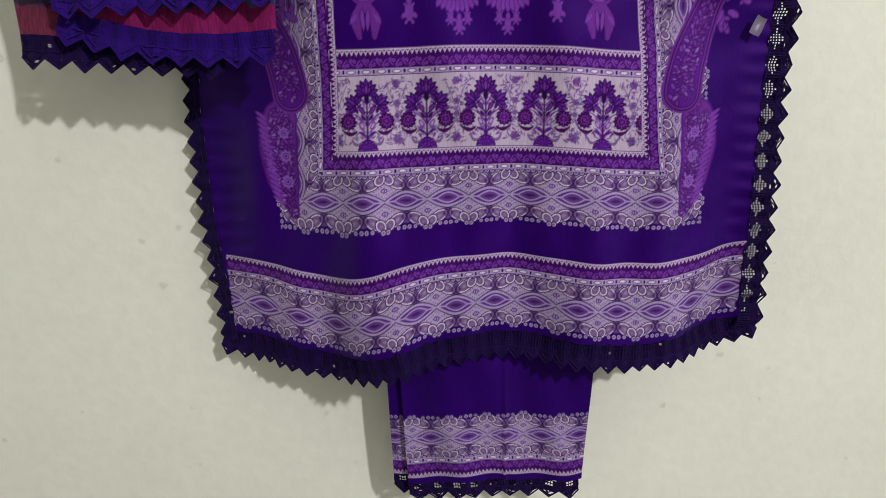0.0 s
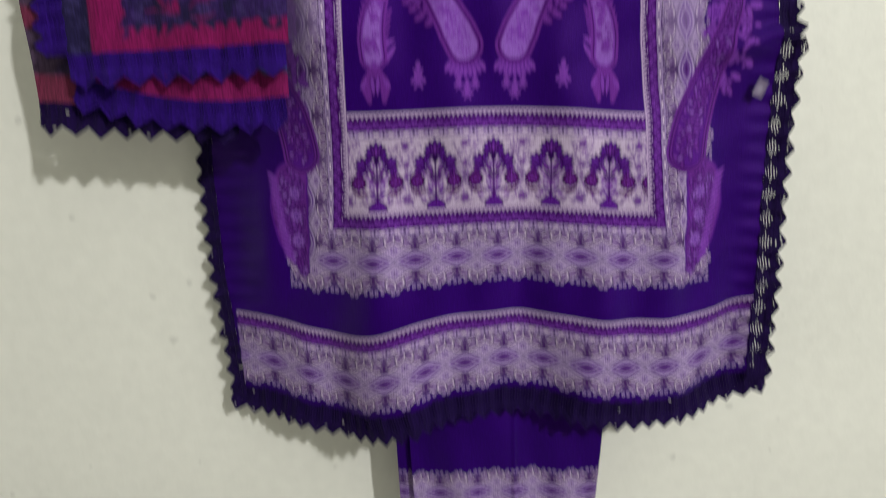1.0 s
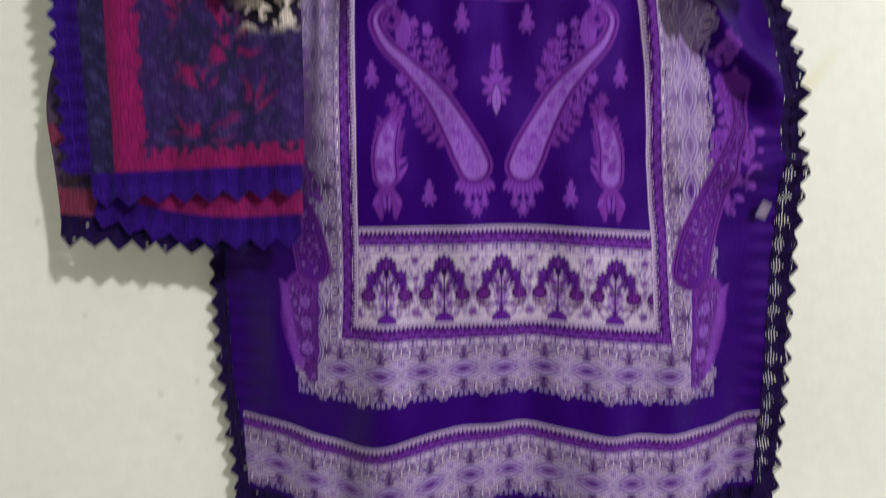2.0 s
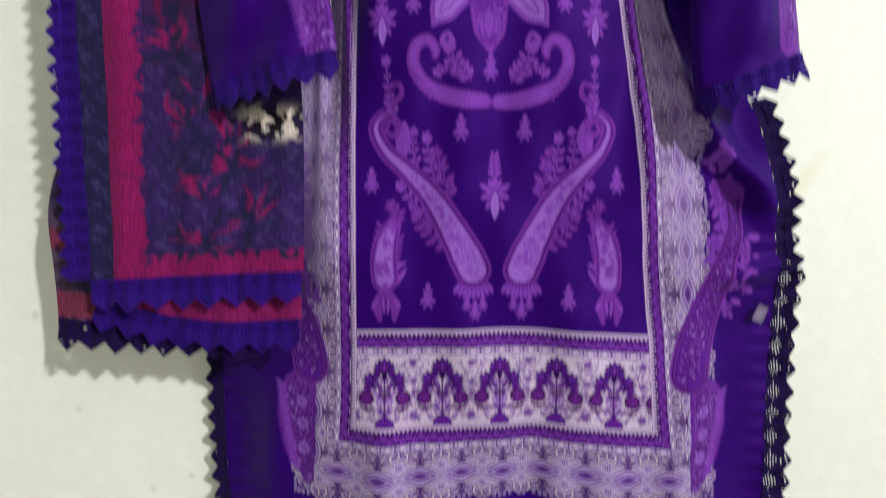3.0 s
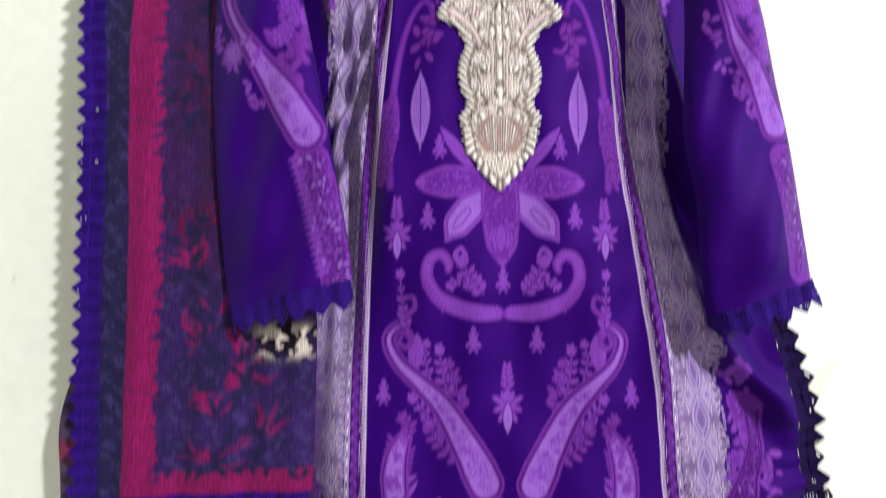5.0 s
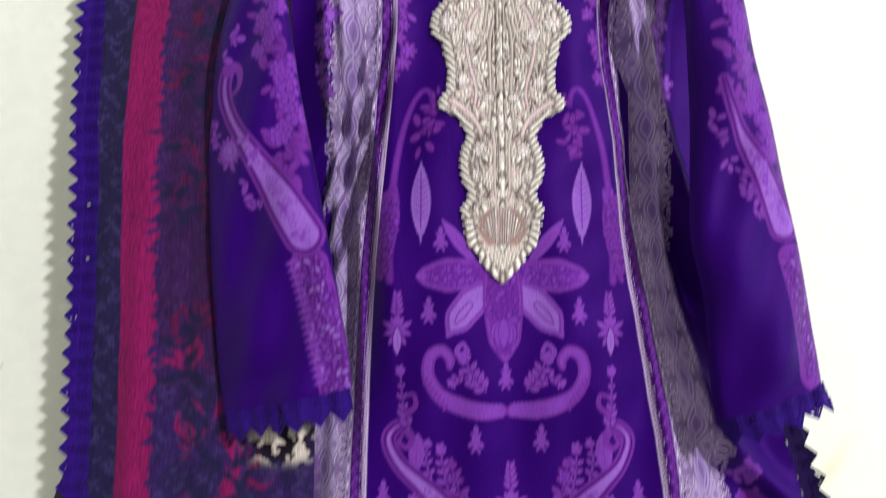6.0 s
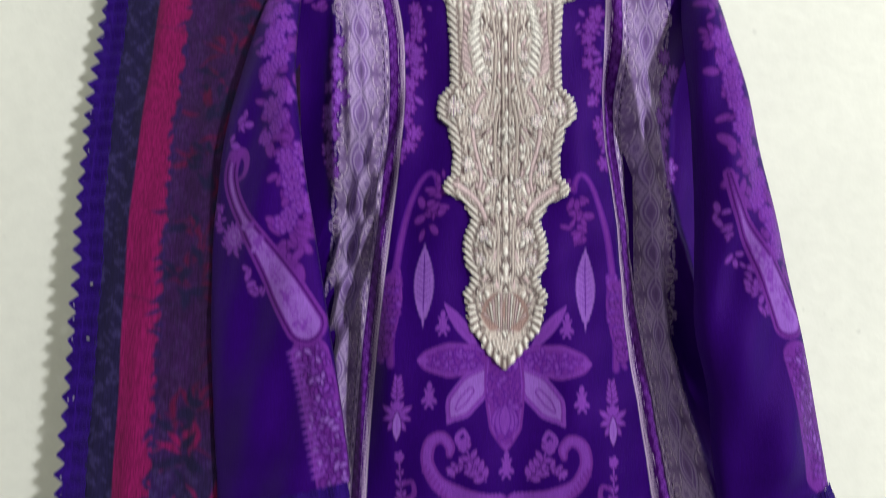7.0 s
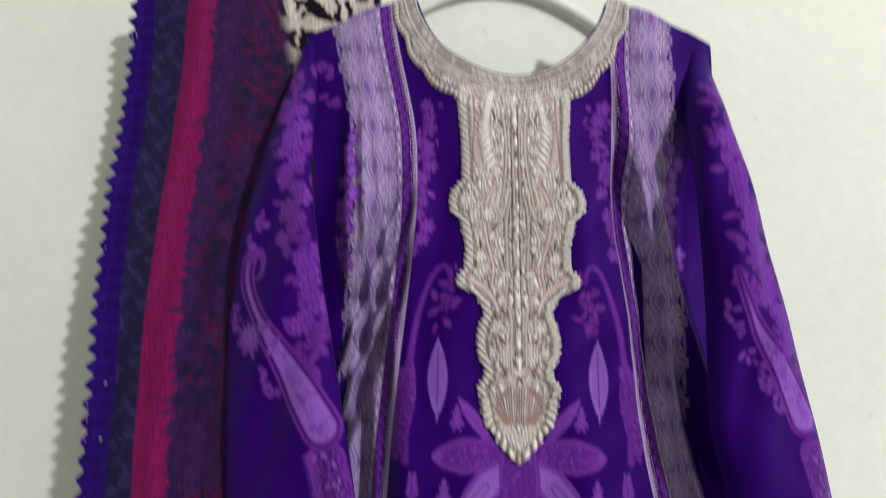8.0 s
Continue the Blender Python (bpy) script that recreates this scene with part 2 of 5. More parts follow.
class Print:
    """Colours of a cloth, drawn over by motifs at cloth coordinates x, z."""

    def __init__(self, x, z, ground, grain=0.0008):
        self.x, self.z, self.grain = x.ravel(), z.ravel(), grain
        self.width, self.low, self.high = x.shape[1], z.min(1), z.max(1)
        self.c = np.tile(np.array(ground, float), (self.x.size, 1))
        self.tex = np.sin(self.x * TAU / 0.0042 + 2.6 * np.sin(self.z * TAU / 0.0075)) * np.sin(self.z * TAU / 0.0051 + 2.1 * np.sin(self.x * TAU / 0.0062))

    def near(self, cx, cz, r, rz=None):
        return self.window(cx - r, cx + r, cz - (rz or r), cz + (rz or r))

    def window(self, x0, x1, z0, z1):
        """Indices of the cloth's points inside a rectangle."""
        rows = np.nonzero((self.high > z0) & (self.low < z1))[0]
        if not len(rows):
            return rows
        a, e = rows[0] * self.width, (rows[-1] + 1) * self.width
        x, z = self.x[a:e], self.z[a:e]
        return a + np.nonzero((x > x0) & (x < x1) & (z > z0) & (z < z1))[0]

    def mix(self, idx, mask, colour):
        m = np.clip(mask, 0, 1)[:, None]
        self.c[idx] = self.c[idx] * (1 - m) + np.array(colour) * m

    def fill(self, mask, colour):
        idx = np.nonzero(mask.ravel() > 0.003)[0]
        self.mix(idx, mask.ravel()[idx], colour)

    def edge(self, d):
        return 0.5 - d / self.grain

    def ellipse(self, cx, cz, rx, rz, ang, colour, alpha=1.0, carve=0.0, inner=None):
        i = self.near(cx, cz, max(rx, rz) * 1.1 + 0.002)
        if not len(i):
            return
        a = radians(ang)
        dx, dz = self.x[i] - cx, self.z[i] - cz
        u, v = dx * math.cos(a) + dz * math.sin(a), -dx * math.sin(a) + dz * math.cos(a)
        d = (np.hypot(u / rx, v / rz) - 1) * min(rx, rz)
        self.mix(i, self.edge(d) * alpha * (1 - carve * smooth(0.1, 0.5, self.tex[i])), colour)
        if inner is not None:
            self.mix(i, self.edge(d + min(rx, rz) * 0.4) * alpha, inner)

    def star(self, cx, cz, r, petals, colour, turn=0.0, depth=0.25, inner=None, rim=None):
        i = self.near(cx, cz, r * 1.1 + 0.002)
        if not len(i):
            return
        dx, dz = self.x[i] - cx, self.z[i] - cz
        th, rad = np.arctan2(dz, dx) + turn, np.hypot(dx, dz)
        lobe = r * (1 - depth + depth * np.abs(np.cos(th * petals / 2)))
        self.mix(i, self.edge(rad - lobe), rim if rim is not None else colour)
        if rim is not None:
            self.mix(i, self.edge(rad - lobe * 0.86), colour)
        if rim is not None and petals > 4:
            self.mix(i, smooth(0.93, 0.99, np.abs(np.sin(th * petals / 2))) * smooth(r * 0.25, r * 0.5, rad) * self.edge(rad - lobe) * 0.8, rim)
            self.mix(i, smooth(0.985, 0.998, np.abs(np.cos(th * petals / 2))) * smooth(r * 0.2, r * 0.4, rad) * self.edge(rad - lobe * 0.8) * 0.8, LILAC)
        if inner is not None:
            self.mix(i, self.edge(np.abs(rad - lobe * 0.5) - r * 0.07), inner)
            self.mix(i, self.edge(rad - r * 0.2), inner)

    def stroke(self, pts, radii, colour, alpha=1.0, carve=0.0, rings=()):
        """A swelling brush stroke; rings: (inset, colour) laid inside it."""
        pts = np.asarray(pts)
        radii = np.interp(np.linspace(0, 1, len(pts)), np.linspace(0, 1, len(radii)), radii)
        run = np.r_[0, np.cumsum(np.hypot(*np.diff(pts, axis=0).T))]
        many = int(min(260, max(len(pts), run[-1] / max(0.7 * radii.min(), 0.0004))))
        even = np.linspace(0, run[-1], many)
        pts, radii = np.stack([np.interp(even, run, pts[:, k]) for k in (0, 1)], 1), np.interp(even, run, radii)
        lo, hi = pts.min(0) - radii.max() - 0.003, pts.max(0) + radii.max() + 0.003
        i = self.window(lo[0], hi[0], lo[1], hi[1])
        d = np.full(len(i), 1.0)
        for (px, pz), r in zip(pts, radii):
            d = np.minimum(d, np.hypot(self.x[i] - px, self.z[i] - pz) - r)
        self.mix(i, self.edge(d) * alpha * (1 - carve * smooth(0.1, 0.5, self.tex[i])), colour)
        for inset, col in rings:
            self.mix(i, self.edge(d + inset) * alpha, col)

    def sprig(self, pts, size, colour, rng, count=14, spread=1.0, carve=0.3):
        """Small leaves and buds scattered along a line."""
        pts = np.asarray(pts)
        for k in range(count):
            p = pts[rng.randrange(len(pts))]
            s = size * rng.uniform(0.5, 1.1)
            x, z, w, a = p[0] + rng.gauss(0, size * spread), p[1] + rng.gauss(0, size * spread), s * rng.uniform(0.35, 0.6), rng.uniform(0, 180)
            self.ellipse(x, z, s + 0.0009, w + 0.0009, a, PLUM, 0.7)
            self.ellipse(x, z, s, w, a, colour, 0.95, carve * 0.5)


def leaf(pr, x, z, long, wide, ang, colour, vein=None, rim=None):
    """A pointed leaf from its foot at x, z."""
    a = radians(ang)
    d = np.array((math.cos(a), math.sin(a)))
    pts = np.array((x, z)) + np.linspace(0, 1, 12)[:, None] * long * d
    shape = np.array((0.25, 0.8, 1.0, 0.75, 0.1)) * wide
    if rim is not None:
        pr.stroke(pts, shape + 0.0008, rim)
    pr.stroke(pts, shape, colour)
    if vein is not None:
        pr.stroke(pts[2:-3], (0.0004, 0.0003), vein)


def branch(pr, pts, size, colour, count=9, turn=52, taper=0.5, bud=True, vein=None):
    """A stem with pairs of leaves and a bud at its tip."""
    pts = np.asarray(pts)
    pr.stroke(pts, (0.0011, 0.0007), colour)
    for k in range(count):
        f = (k + 0.5) / count
        n = min(int(f * (len(pts) - 1)), len(pts) - 2)
        d = pts[n + 1] - pts[n]
        a = math.degrees(math.atan2(d[1], d[0]))
        w = size * (1 - taper * f)
        for j in (-1, 1):
            leaf(pr, pts[n][0], pts[n][1], w * (1.0 if k % 2 else 0.8), w * 0.24, a + j * turn, colour, vein, PLUM)
    if bud:
        pr.star(pts[-1][0], pts[-1][1], size * 0.45, 5, colour, depth=0.4)


def fan(pr, x, z, r, count, spread, up, colours, rim, wide=0.26):
    """A fanned blossom: pointed petals, outer ones first, each with a pale vein."""
    order = sorted(range(count), key=lambda k: -abs(k - (count - 1) / 2))
    for k in order:
        f = (k - (count - 1) / 2) / max(1, (count - 1) / 2)
        leaf(pr, x, z, r * (1 - 0.22 * abs(f)), r * wide, up + f * spread, colours[k % len(colours)], LILAC, rim)


def floral_fill(pr, pts, radii, rng, count, size=0.0045, colours=None, contour=None):
    """Engraved leaves packed inside a stroke's outline, each with a dark contour."""
    pts = np.asarray(pts)
    radii = np.interp(np.linspace(0, 1, len(pts)), np.linspace(0, 1, len(radii)), radii)
    for k in range(count):
        n = rng.randrange(len(pts))
        t, r = rng.uniform(0, TAU), radii[n] * math.sqrt(rng.random()) * 0.86
        s, a = size * rng.uniform(0.6, 1.2), rng.uniform(0, 180)
        x, z = pts[n][0] + r * math.cos(t), pts[n][1] + r * math.sin(t)
        pr.ellipse(x, z, s + 0.0011, s * 0.5 + 0.0011, a, contour or PLUM, 0.8)
        pr.ellipse(x, z, s, s * 0.5, a, rng.choice(colours or (LILAC, LILAC, LIGHT, MAUVE)), 0.95)


def frac(v):
    return v - np.floor(v)


def zigzag(pr, sel, s, d):
    """White band with two rows of dark teeth; d runs 0 to 1 across it."""
    i = np.nonzero(sel.ravel())[0]
    s, d = s.ravel()[i], d.ravel()[i]
    pr.mix(i, np.ones(len(i)), srgb(178, 158, 192))
    tri = np.abs(frac(s / 0.0044) - 0.5) * 2
    tooth_up = 0.2 + 0.58 * tri
    pr.mix(i, smooth(0.0, 0.12, d - tooth_up) * (d < 0.9), PLUM)
    tri2 = np.abs(frac(s / 0.0044 + 0.5) - 0.5) * 2
    pr.mix(i, smooth(0.16, 0.05, np.abs(d - 0.3) + tri2 * 0.22), PLUM)
    pr.mix(i, smooth(0.90, 0.96, d) + smooth(0.1, 0.03, d) * 0.8, PLUM)


def scrolls(pr, sel, s, d):
    """Dark plum band with a running mauve scroll."""
    i = np.nonzero(sel.ravel())[0]
    s, d = s.ravel()[i], d.ravel()[i]
    pr.mix(i, np.ones(len(i)), PLUM)
    ph = TAU * s / 0.0125
    wave = 0.5 + 0.24 * np.sin(ph)
    pr.mix(i, smooth(0.14, 0.05, np.abs(d - wave)) * (0.6 + 0.4 * np.sin(ph * 2 + 1)), LILAC)
    for o, w in ((0.25, 0.34), (0.75, 0.68), (0.5, 0.25), (0.0, 0.78)):
        e = np.hypot((frac(s / 0.0125 + o) - 0.5) * 6.5, (d - w) * 4.2)
        pr.mix(i, smooth(0.95, 0.6, e) * smooth(0.15, 0.35, e) * 0.95, LILAC)


def links(pr, sel, s, d):
    """Pale band of long ovals between small dark blocks."""
    i = np.nonzero(sel.ravel())[0]
    s, d = s.ravel()[i], d.ravel()[i]
    pr.mix(i, np.ones(len(i)), SILVER)
    q = frac(s / 0.0145) - 0.5
    pr.mix(i, smooth(1.0, 0.8, np.hypot(q / 0.36, (d - 0.5) / 0.34)), GREY)
    pr.mix(i, smooth(1.0, 0.7, np.hypot(q / 0.26, (d - 0.5) / 0.2)), WHITE)
    pr.mix(i, smooth(0.08, 0.05, np.abs(np.abs(q) - 0.5)) * smooth(0.3, 0.22, np.abs(d - 0.5)), INK)
    pr.mix(i, smooth(0.1, 0.02, np.minimum(d, 1 - d)), PLUM)


PERIOD = 0.0418


def lace_border(pr, sel, s, w):
    """Pale lace-work border: a chain of pointed eyes between rows of petals, with a beaded edge."""
    i = np.nonzero(sel.ravel())[0]
    s, w = s.ravel()[i] / PERIOD, w.ravel()[i]
    p, q = frac(s) - 0.5, frac(s + 0.5) - 0.5
    soft = 0.02
    edge_line = 0.86 + 0.05 * np.cos(TAU * q) - 0.03 * np.cos(TAU * 3 * q)
    inside = smooth(0.03, -0.01, w - edge_line)
    col = np.tile(np.array(SILVER) * 0.85 + np.array(WHITE) * 0.1, (len(i), 1))
    alpha = inside.copy()

    def put(mask, colour):
        nonlocal col
        m = np.clip(mask, 0, 1)[:, None]
        col = col * (1 - m) + np.array(colour) * m

    def oval(a, b, ca, cb, ra, rb, ang):
        t = radians(ang)
        da, db = (a - ca) * 0.76, b - cb
        u, v = da * math.cos(t) + db * math.sin(t), -da * math.sin(t) + db * math.cos(t)
        return (np.hypot(u / (ra * 0.76), v / rb) - 1) * rb

    put(smooth(0.2, 0.7, np.sin(w * 80 + 2 * np.sin(s * 19)) * np.sin(s * 57)) * 0.8, GREY)
    for flip in (False, True):
        ww = (0.93 - w) if flip else w
        # petals of the outer and the inner row
        for ca, cb, ra, rb, ang in ((0.27, 0.79, 0.2, 0.085, 28), (-0.27, 0.79, 0.2, 0.085, -28), (0.1, 0.85, 0.12, 0.07, 50), (-0.1, 0.85, 0.12, 0.07, -50)):
            d = oval(q, ww, ca, cb, ra, rb, -ang)
            put(smooth(0.034, 0.016, d), INK)
            put(smooth(0.014, 0.004, d), WHITE)
            put(smooth(-0.002, -0.014, d), GREY)
            put(smooth(-0.045, -0.07, d) * 0.5, SILVER)
            if not flip:
                alpha = np.maximum(alpha, smooth(0.02, 0.0, d))
        for ca, cb, r in ((0.055, 0.955, 0.036), (-0.055, 0.955, 0.036), (0.3, 0.92, 0.03), (-0.3, 0.92, 0.03), (0.44, 0.92, 0.034), (-0.44, 0.92, 0.034)):
            d = np.hypot((q - ca) * 0.76, ww - cb) - r
            put(smooth(0.030, 0.012, d), INK)
            put(smooth(0.008, -0.004, d), SILVER)
            put(smooth(-0.008, -0.02, d), GREY)
            if not flip:
                alpha = np.maximum(alpha, smooth(0.012, 0.0, d))
        # dark wedge between the petal groups
        put(smooth(0.05, 0.0, np.abs(p) * 1.1 + np.abs(ww - 0.74) * 0.8 - 0.12) * 0.8, PLUM)
        put(smooth(0.014, 0.0, np.abs(np.hypot(q * 0.5, ww - 0.665) - 0.032)), MID)
        put(smooth(0.012, 0.0, np.hypot(q * 1.6, ww - 0.665) - 0.016), INK)
    h = np.abs(w - 0.465) - 0.165 * (1 - np.clip(np.abs(p) / 0.5, 0, 1) ** 1.7)
    put(smooth(0.045, 0.014, h), INK)
    put(smooth(0.016, 0.0, h), SILVER)
    put(smooth(-0.025, -0.045, h), MID)
    put(smooth(-0.055, -0.08, h) * 0.8, GREY)
    h2 = np.abs(w - 0.465) - 0.092 * (1 - np.clip(np.abs(p) / 0.27, 0, 1) ** 1.8)
    put(smooth(0.02, 0.005, h2), SILVER)
    put(smooth(-0.005, -0.02, h2), srgb(94, 60, 132))
    put(smooth(-0.035, -0.085, h2) * 0.85, PLUM)
    alpha = np.clip(alpha, 0, 1)[:, None]
    pr.c[i] = pr.c[i] * (1 - alpha) + col * alpha


def border_stack(pr, sel, s, d, cuts):
    """Zigzag, scroll, link and lace bands at the distances in cuts."""
    for k, band in enumerate((zigzag, scrolls, links, lace_border)):
        lo, hi = cuts[k], cuts[k + 1]
        band(pr, sel & (d >= lo) & (d < hi), s, (d - lo) / (hi - lo))


def flower_panel(pr, sel, s, h):
    """Pale panel of flowering trees; s metres along, h 0 to 1 upward."""
    pr.fill(sel * 1.0, srgb(178, 162, 188))
    lo, hi = 0.8385, 0.9065
    step = 0.0573
    x0, x1 = -0.155, 0.146
    at = lambda f: lo + (hi - lo) * f
    rng = random.Random(5)
    inside = sel.ravel()
    before = pr.c.copy()
    for k in range(-3, 4):
        cx = -0.0095 + k * step
        mx = cx + step / 2
        # grey fillers between the trees
        for f, r in ((0.9, 0.004), (0.62, 0.0035), (0.45, 0.003), (0.12, 0.005)):
            pr.star(mx, at(f), r, 6, GREY, inner=MAUVE)
        for j in range(150):
            pr.ellipse(mx + rng.gauss(0, 0.0085), at(rng.uniform(0.05, 0.97)), 0.0019, 0.0006, rng.uniform(0, 180), rng.choice((GREY, MID, MAUVE)), 0.85)
        for j in (-1, 1):
            pr.stroke(bezier((mx, at(0.5)), (mx + j * 0.004, at(0.7)), (mx + j * 0.010, at(0.88)), n=16), (0.0005, 0.0004), GREY)
            pr.stroke(bezier((mx, at(0.4)), (mx + j * 0.006, at(0.3)), (mx + j * 0.007, at(0.16)), n=16), (0.0006, 0.0004), GREY)
        # foliage of the tree
        for j in range(54):
            dx, f = rng.gauss(0, 0.0085), rng.uniform(0.12, 0.72)
            a = rng.uniform(20, 70)
            for side in (-1, 1):
                pr.ellipse(cx + side * abs(dx), at(f), 0.0024, 0.0008, a * side, (MAUVE, LILAC, GREY)[j % 3], 0.9)
        # tree
        pr.stroke(bezier((cx, at(0.05)), (cx, at(0.8)), n=24), (0.0011, 0.0008), PLUM)
        pr.star(cx, at(0.0), 0.0098, 14, MID, depth=0.08, rim=PLUM)
        for j in (-1, 1):
            pr.stroke(bezier((cx, at(0.15)), (cx + j * 0.006, at(0.3)), (cx + j * 0.0105, at(0.2)), n=18), (0.0007, 0.0005), PLUM)
            pr.stroke(bezier((cx, at(0.3)), (cx + j * 0.007, at(0.5)), (cx + j * 0.0165, at(0.5)), n=18), (0.0007, 0.0005), MAUVE)
            pr.ellipse(cx + j * 0.0052, at(0.33), 0.0042, 0.0021, 60 * j, MAUVE, inner=SILVER)
            pr.ellipse(cx + j * 0.0045, at(0.22), 0.0032, 0.0014, 30 * j, MID)
            pr.ellipse(cx + j * 0.0035, at(0.44), 0.0035, 0.0016, 55 * j, PLUM)
            pr.star(cx + j * 0.0165, at(0.53), 0.0052, 5, MAUVE, depth=0.5, rim=PLUM)
            pr.ellipse(cx + j * 0.0105, at(0.55), 0.004, 0.0017, 65 * j, PLUM)
            pr.ellipse(cx + j * 0.0075, at(0.6), 0.0035, 0.0012, -40 * j, MID)
            fan(pr, cx + j * 0.0110, at(0.62), 0.0108, 7, 92, 90 - j * 52, (MID, MID, PLUM), INK, 0.17)
            pr.stroke(bezier((cx, at(0.42)), (cx + j * 0.004, at(0.55)), (cx + j * 0.0110, at(0.64)), n=14), (0.0006, 0.0006), PLUM)
            leaf(pr, cx + j * 0.003, at(0.50), 0.0075, 0.0015, 90 - j * 35, MAUVE, None, INK)
            leaf(pr, cx + j * 0.014, at(0.48), 0.0055, 0.0012, 90 - j * 80, PLUM)
            leaf(pr, cx + j * 0.012, at(0.44), 0.0050, 0.0011, 90 - j * 120, MID)
            pr.star(cx + j * 0.0182, at(0.385), 0.0082, 12, WINE, depth=0.16, rim=INK, inner=MAUVE)
            pr.stroke(bezier((cx + j * 0.0105, at(0.25)), (cx + j * 0.017, at(0.17)), (cx + j * 0.0245, at(0.28)), n=18), (0.0009, 0.0021, 0.0006), WINE)
            pr.stroke(bezier((cx + j * 0.006, at(0.1)), (cx + j * 0.012, at(0.02)), (cx + j * 0.015, at(0.14)), n=18), (0.0006, 0.0016, 0.0008), GREY)
        pr.ellipse(cx, at(0.70), 0.0026, 0.0042, 0, INK)
        fan(pr, cx, at(0.775), 0.0130, 9, 100, 90, (MID, MID, PLUM), INK, 0.17)
        fan(pr, cx, at(0.77), 0.0080, 3, 34, 90, (MAUVE,), INK, 0.2)
    pr.c[~inside] = before[~inside]


def small_bud(pr, cx, cz, s=1.0, colour=None):
    c = colour or LILAC
    for dx, dz, rx, rz, a in ((0, 0.009, 0.0026, 0.0042, 0), (0, 0.001, 0.004, 0.0045, 0), (-0.0045, -0.004, 0.0036, 0.0022, 40), (0.0045, -0.004, 0.0036, 0.0022, -40), (0, -0.006, 0.0028, 0.0032, 0), (-0.003, -0.010, 0.0022, 0.0014, 60), (0.003, -0.010, 0.0022, 0.0014, -60), (-0.0035, 0.005, 0.0022, 0.0012, -45), (0.0035, 0.005, 0.0022, 0.0012, 45)):
        pr.ellipse(cx + dx * s, cz + dz * s, rx * s, rz * s, a, c, 0.95, 0.15)


def tall_bud(pr, cx, cz, s=1.0):
    """A branching sprig about 60 mm high: a plume over a pointed heart with side leaves."""
    pr.stroke(((cx, cz + 0.028 * s), (cx, cz - 0.024 * s)), (0.0008, 0.0008), LILAC)
    for k in range(4):
        for j in (-1, 1):
            leaf(pr, cx, cz + (0.008 + k * 0.0048) * s, 0.0078 * s, 0.0019 * s, 90 - j * (52 - k * 10), LILAC, None, PLUM)
    for j in (-1, 1):
        leaf(pr, cx + j * 0.001 * s, cz - 0.007 * s, 0.0150 * s, 0.0026 * s, 90 - j * 58, LILAC, None, PLUM)
        leaf(pr, cx + j * 0.001 * s, cz - 0.004 * s, 0.0100 * s, 0.0022 * s, 90 - j * 28, LILAC, None, PLUM)
        leaf(pr, cx + j * 0.002 * s, cz - 0.008 * s, 0.0115 * s, 0.0024 * s, -90 + j * 72, LILAC, None, PLUM)
        leaf(pr, cx + j * 0.002 * s, cz - 0.012 * s, 0.0110 * s, 0.0024 * s, -90 + j * 34, LILAC, None, PLUM)
    leaf(pr, cx, cz - 0.006 * s, 0.024 * s, 0.0040 * s, -90, LIGHT, LILAC, PLUM)
    pr.ellipse(cx, cz + 0.002 * s, 0.0034 * s, 0.0046 * s, 0, LILAC)


def axis(z):
    """The print's middle line, which leans a little with the cloth."""
    return np.interp(z, (0.80, 0.93, 0.98, 1.065, 1.146, 1.277, 1.40, 1.52, 1.65), (-0.009, -0.0105, -0.0125, -0.015, -0.0185, -0.0228, -0.0238, -0.0245, -0.029))



# ---- the room ----
box("wall_north", -2.7, 2.7, WALL_Y, WALL_Y + 0.15, 0, 3.3, WALL, "cream painted plaster wall with chips and smudges", "wall")
box("wall_south", -2.7, 2.7, -4.3, -4.15, 0, 3.3, WALL, "plain cream painted wall", "wall")
box("wall_west", -2.85, -2.7, -4.3, WALL_Y + 0.15, 0, 3.3, WALL, "plain cream painted wall", "wall")
box("wall_east", 2.7, 2.85, -4.3, WALL_Y + 0.15, 0, 3.3, WALL, "plain cream painted wall", "wall")
box("floor", -2.85, 2.85, -4.3, WALL_Y + 0.15, -0.1, 0, FLOOR, "grey terrazzo floor", "floor")
box("ceiling", -2.85, 2.85, -4.3, WALL_Y + 0.15, 3.3, 3.4, CEILING, "plain white painted ceiling", "ceiling")


def empty(name, loc, label, category):
    e = new(name)
    e.location = loc
    e.empty_display_size = 0.05
    return tagged(e, label, category)


# garments keep world coordinates in their meshes, so their Empties sit at the origin
kurta = empty("kurta", (0, 0, 0), "long purple printed cotton kurta with embroidered neck on a hanger", "shirt")
dupatta = empty("dupatta", (0, 0, 0), "folded sheer navy and magenta dupatta scarf edged with purple lace", "scarf")
trousers = empty("trousers", (0, 0, 0), "plain purple trousers with printed cuffs hanging under the kurta", "trousers")
hanger = empty("clothes_hanger", (0, 0, 0), "white plastic clothes hanger hooked on the wall", "hanger")


def field_left(z):
    return curve_of(z, (0.6, -0.158), (0.80, -0.156), (0.87, -0.151), (1.08, -0.150), (1.20, -0.149), (1.30, -0.144), (1.38, -0.137), (1.46, -0.129), (1.53, -0.124), (1.60, -0.127), (1.71, -0.152), (1.76, -0.155))


def field_right(z):
    return curve_of(z, (0.6, 0.150), (0.80, 0.148), (0.87, 0.142), (0.93, 0.139), (1.08, 0.125), (1.19, 0.114), (1.29, 0.099), (1.38, 0.090), (1.43, 0.085), (1.53, 0.072), (1.69, 0.072), (1.76, 0.074))


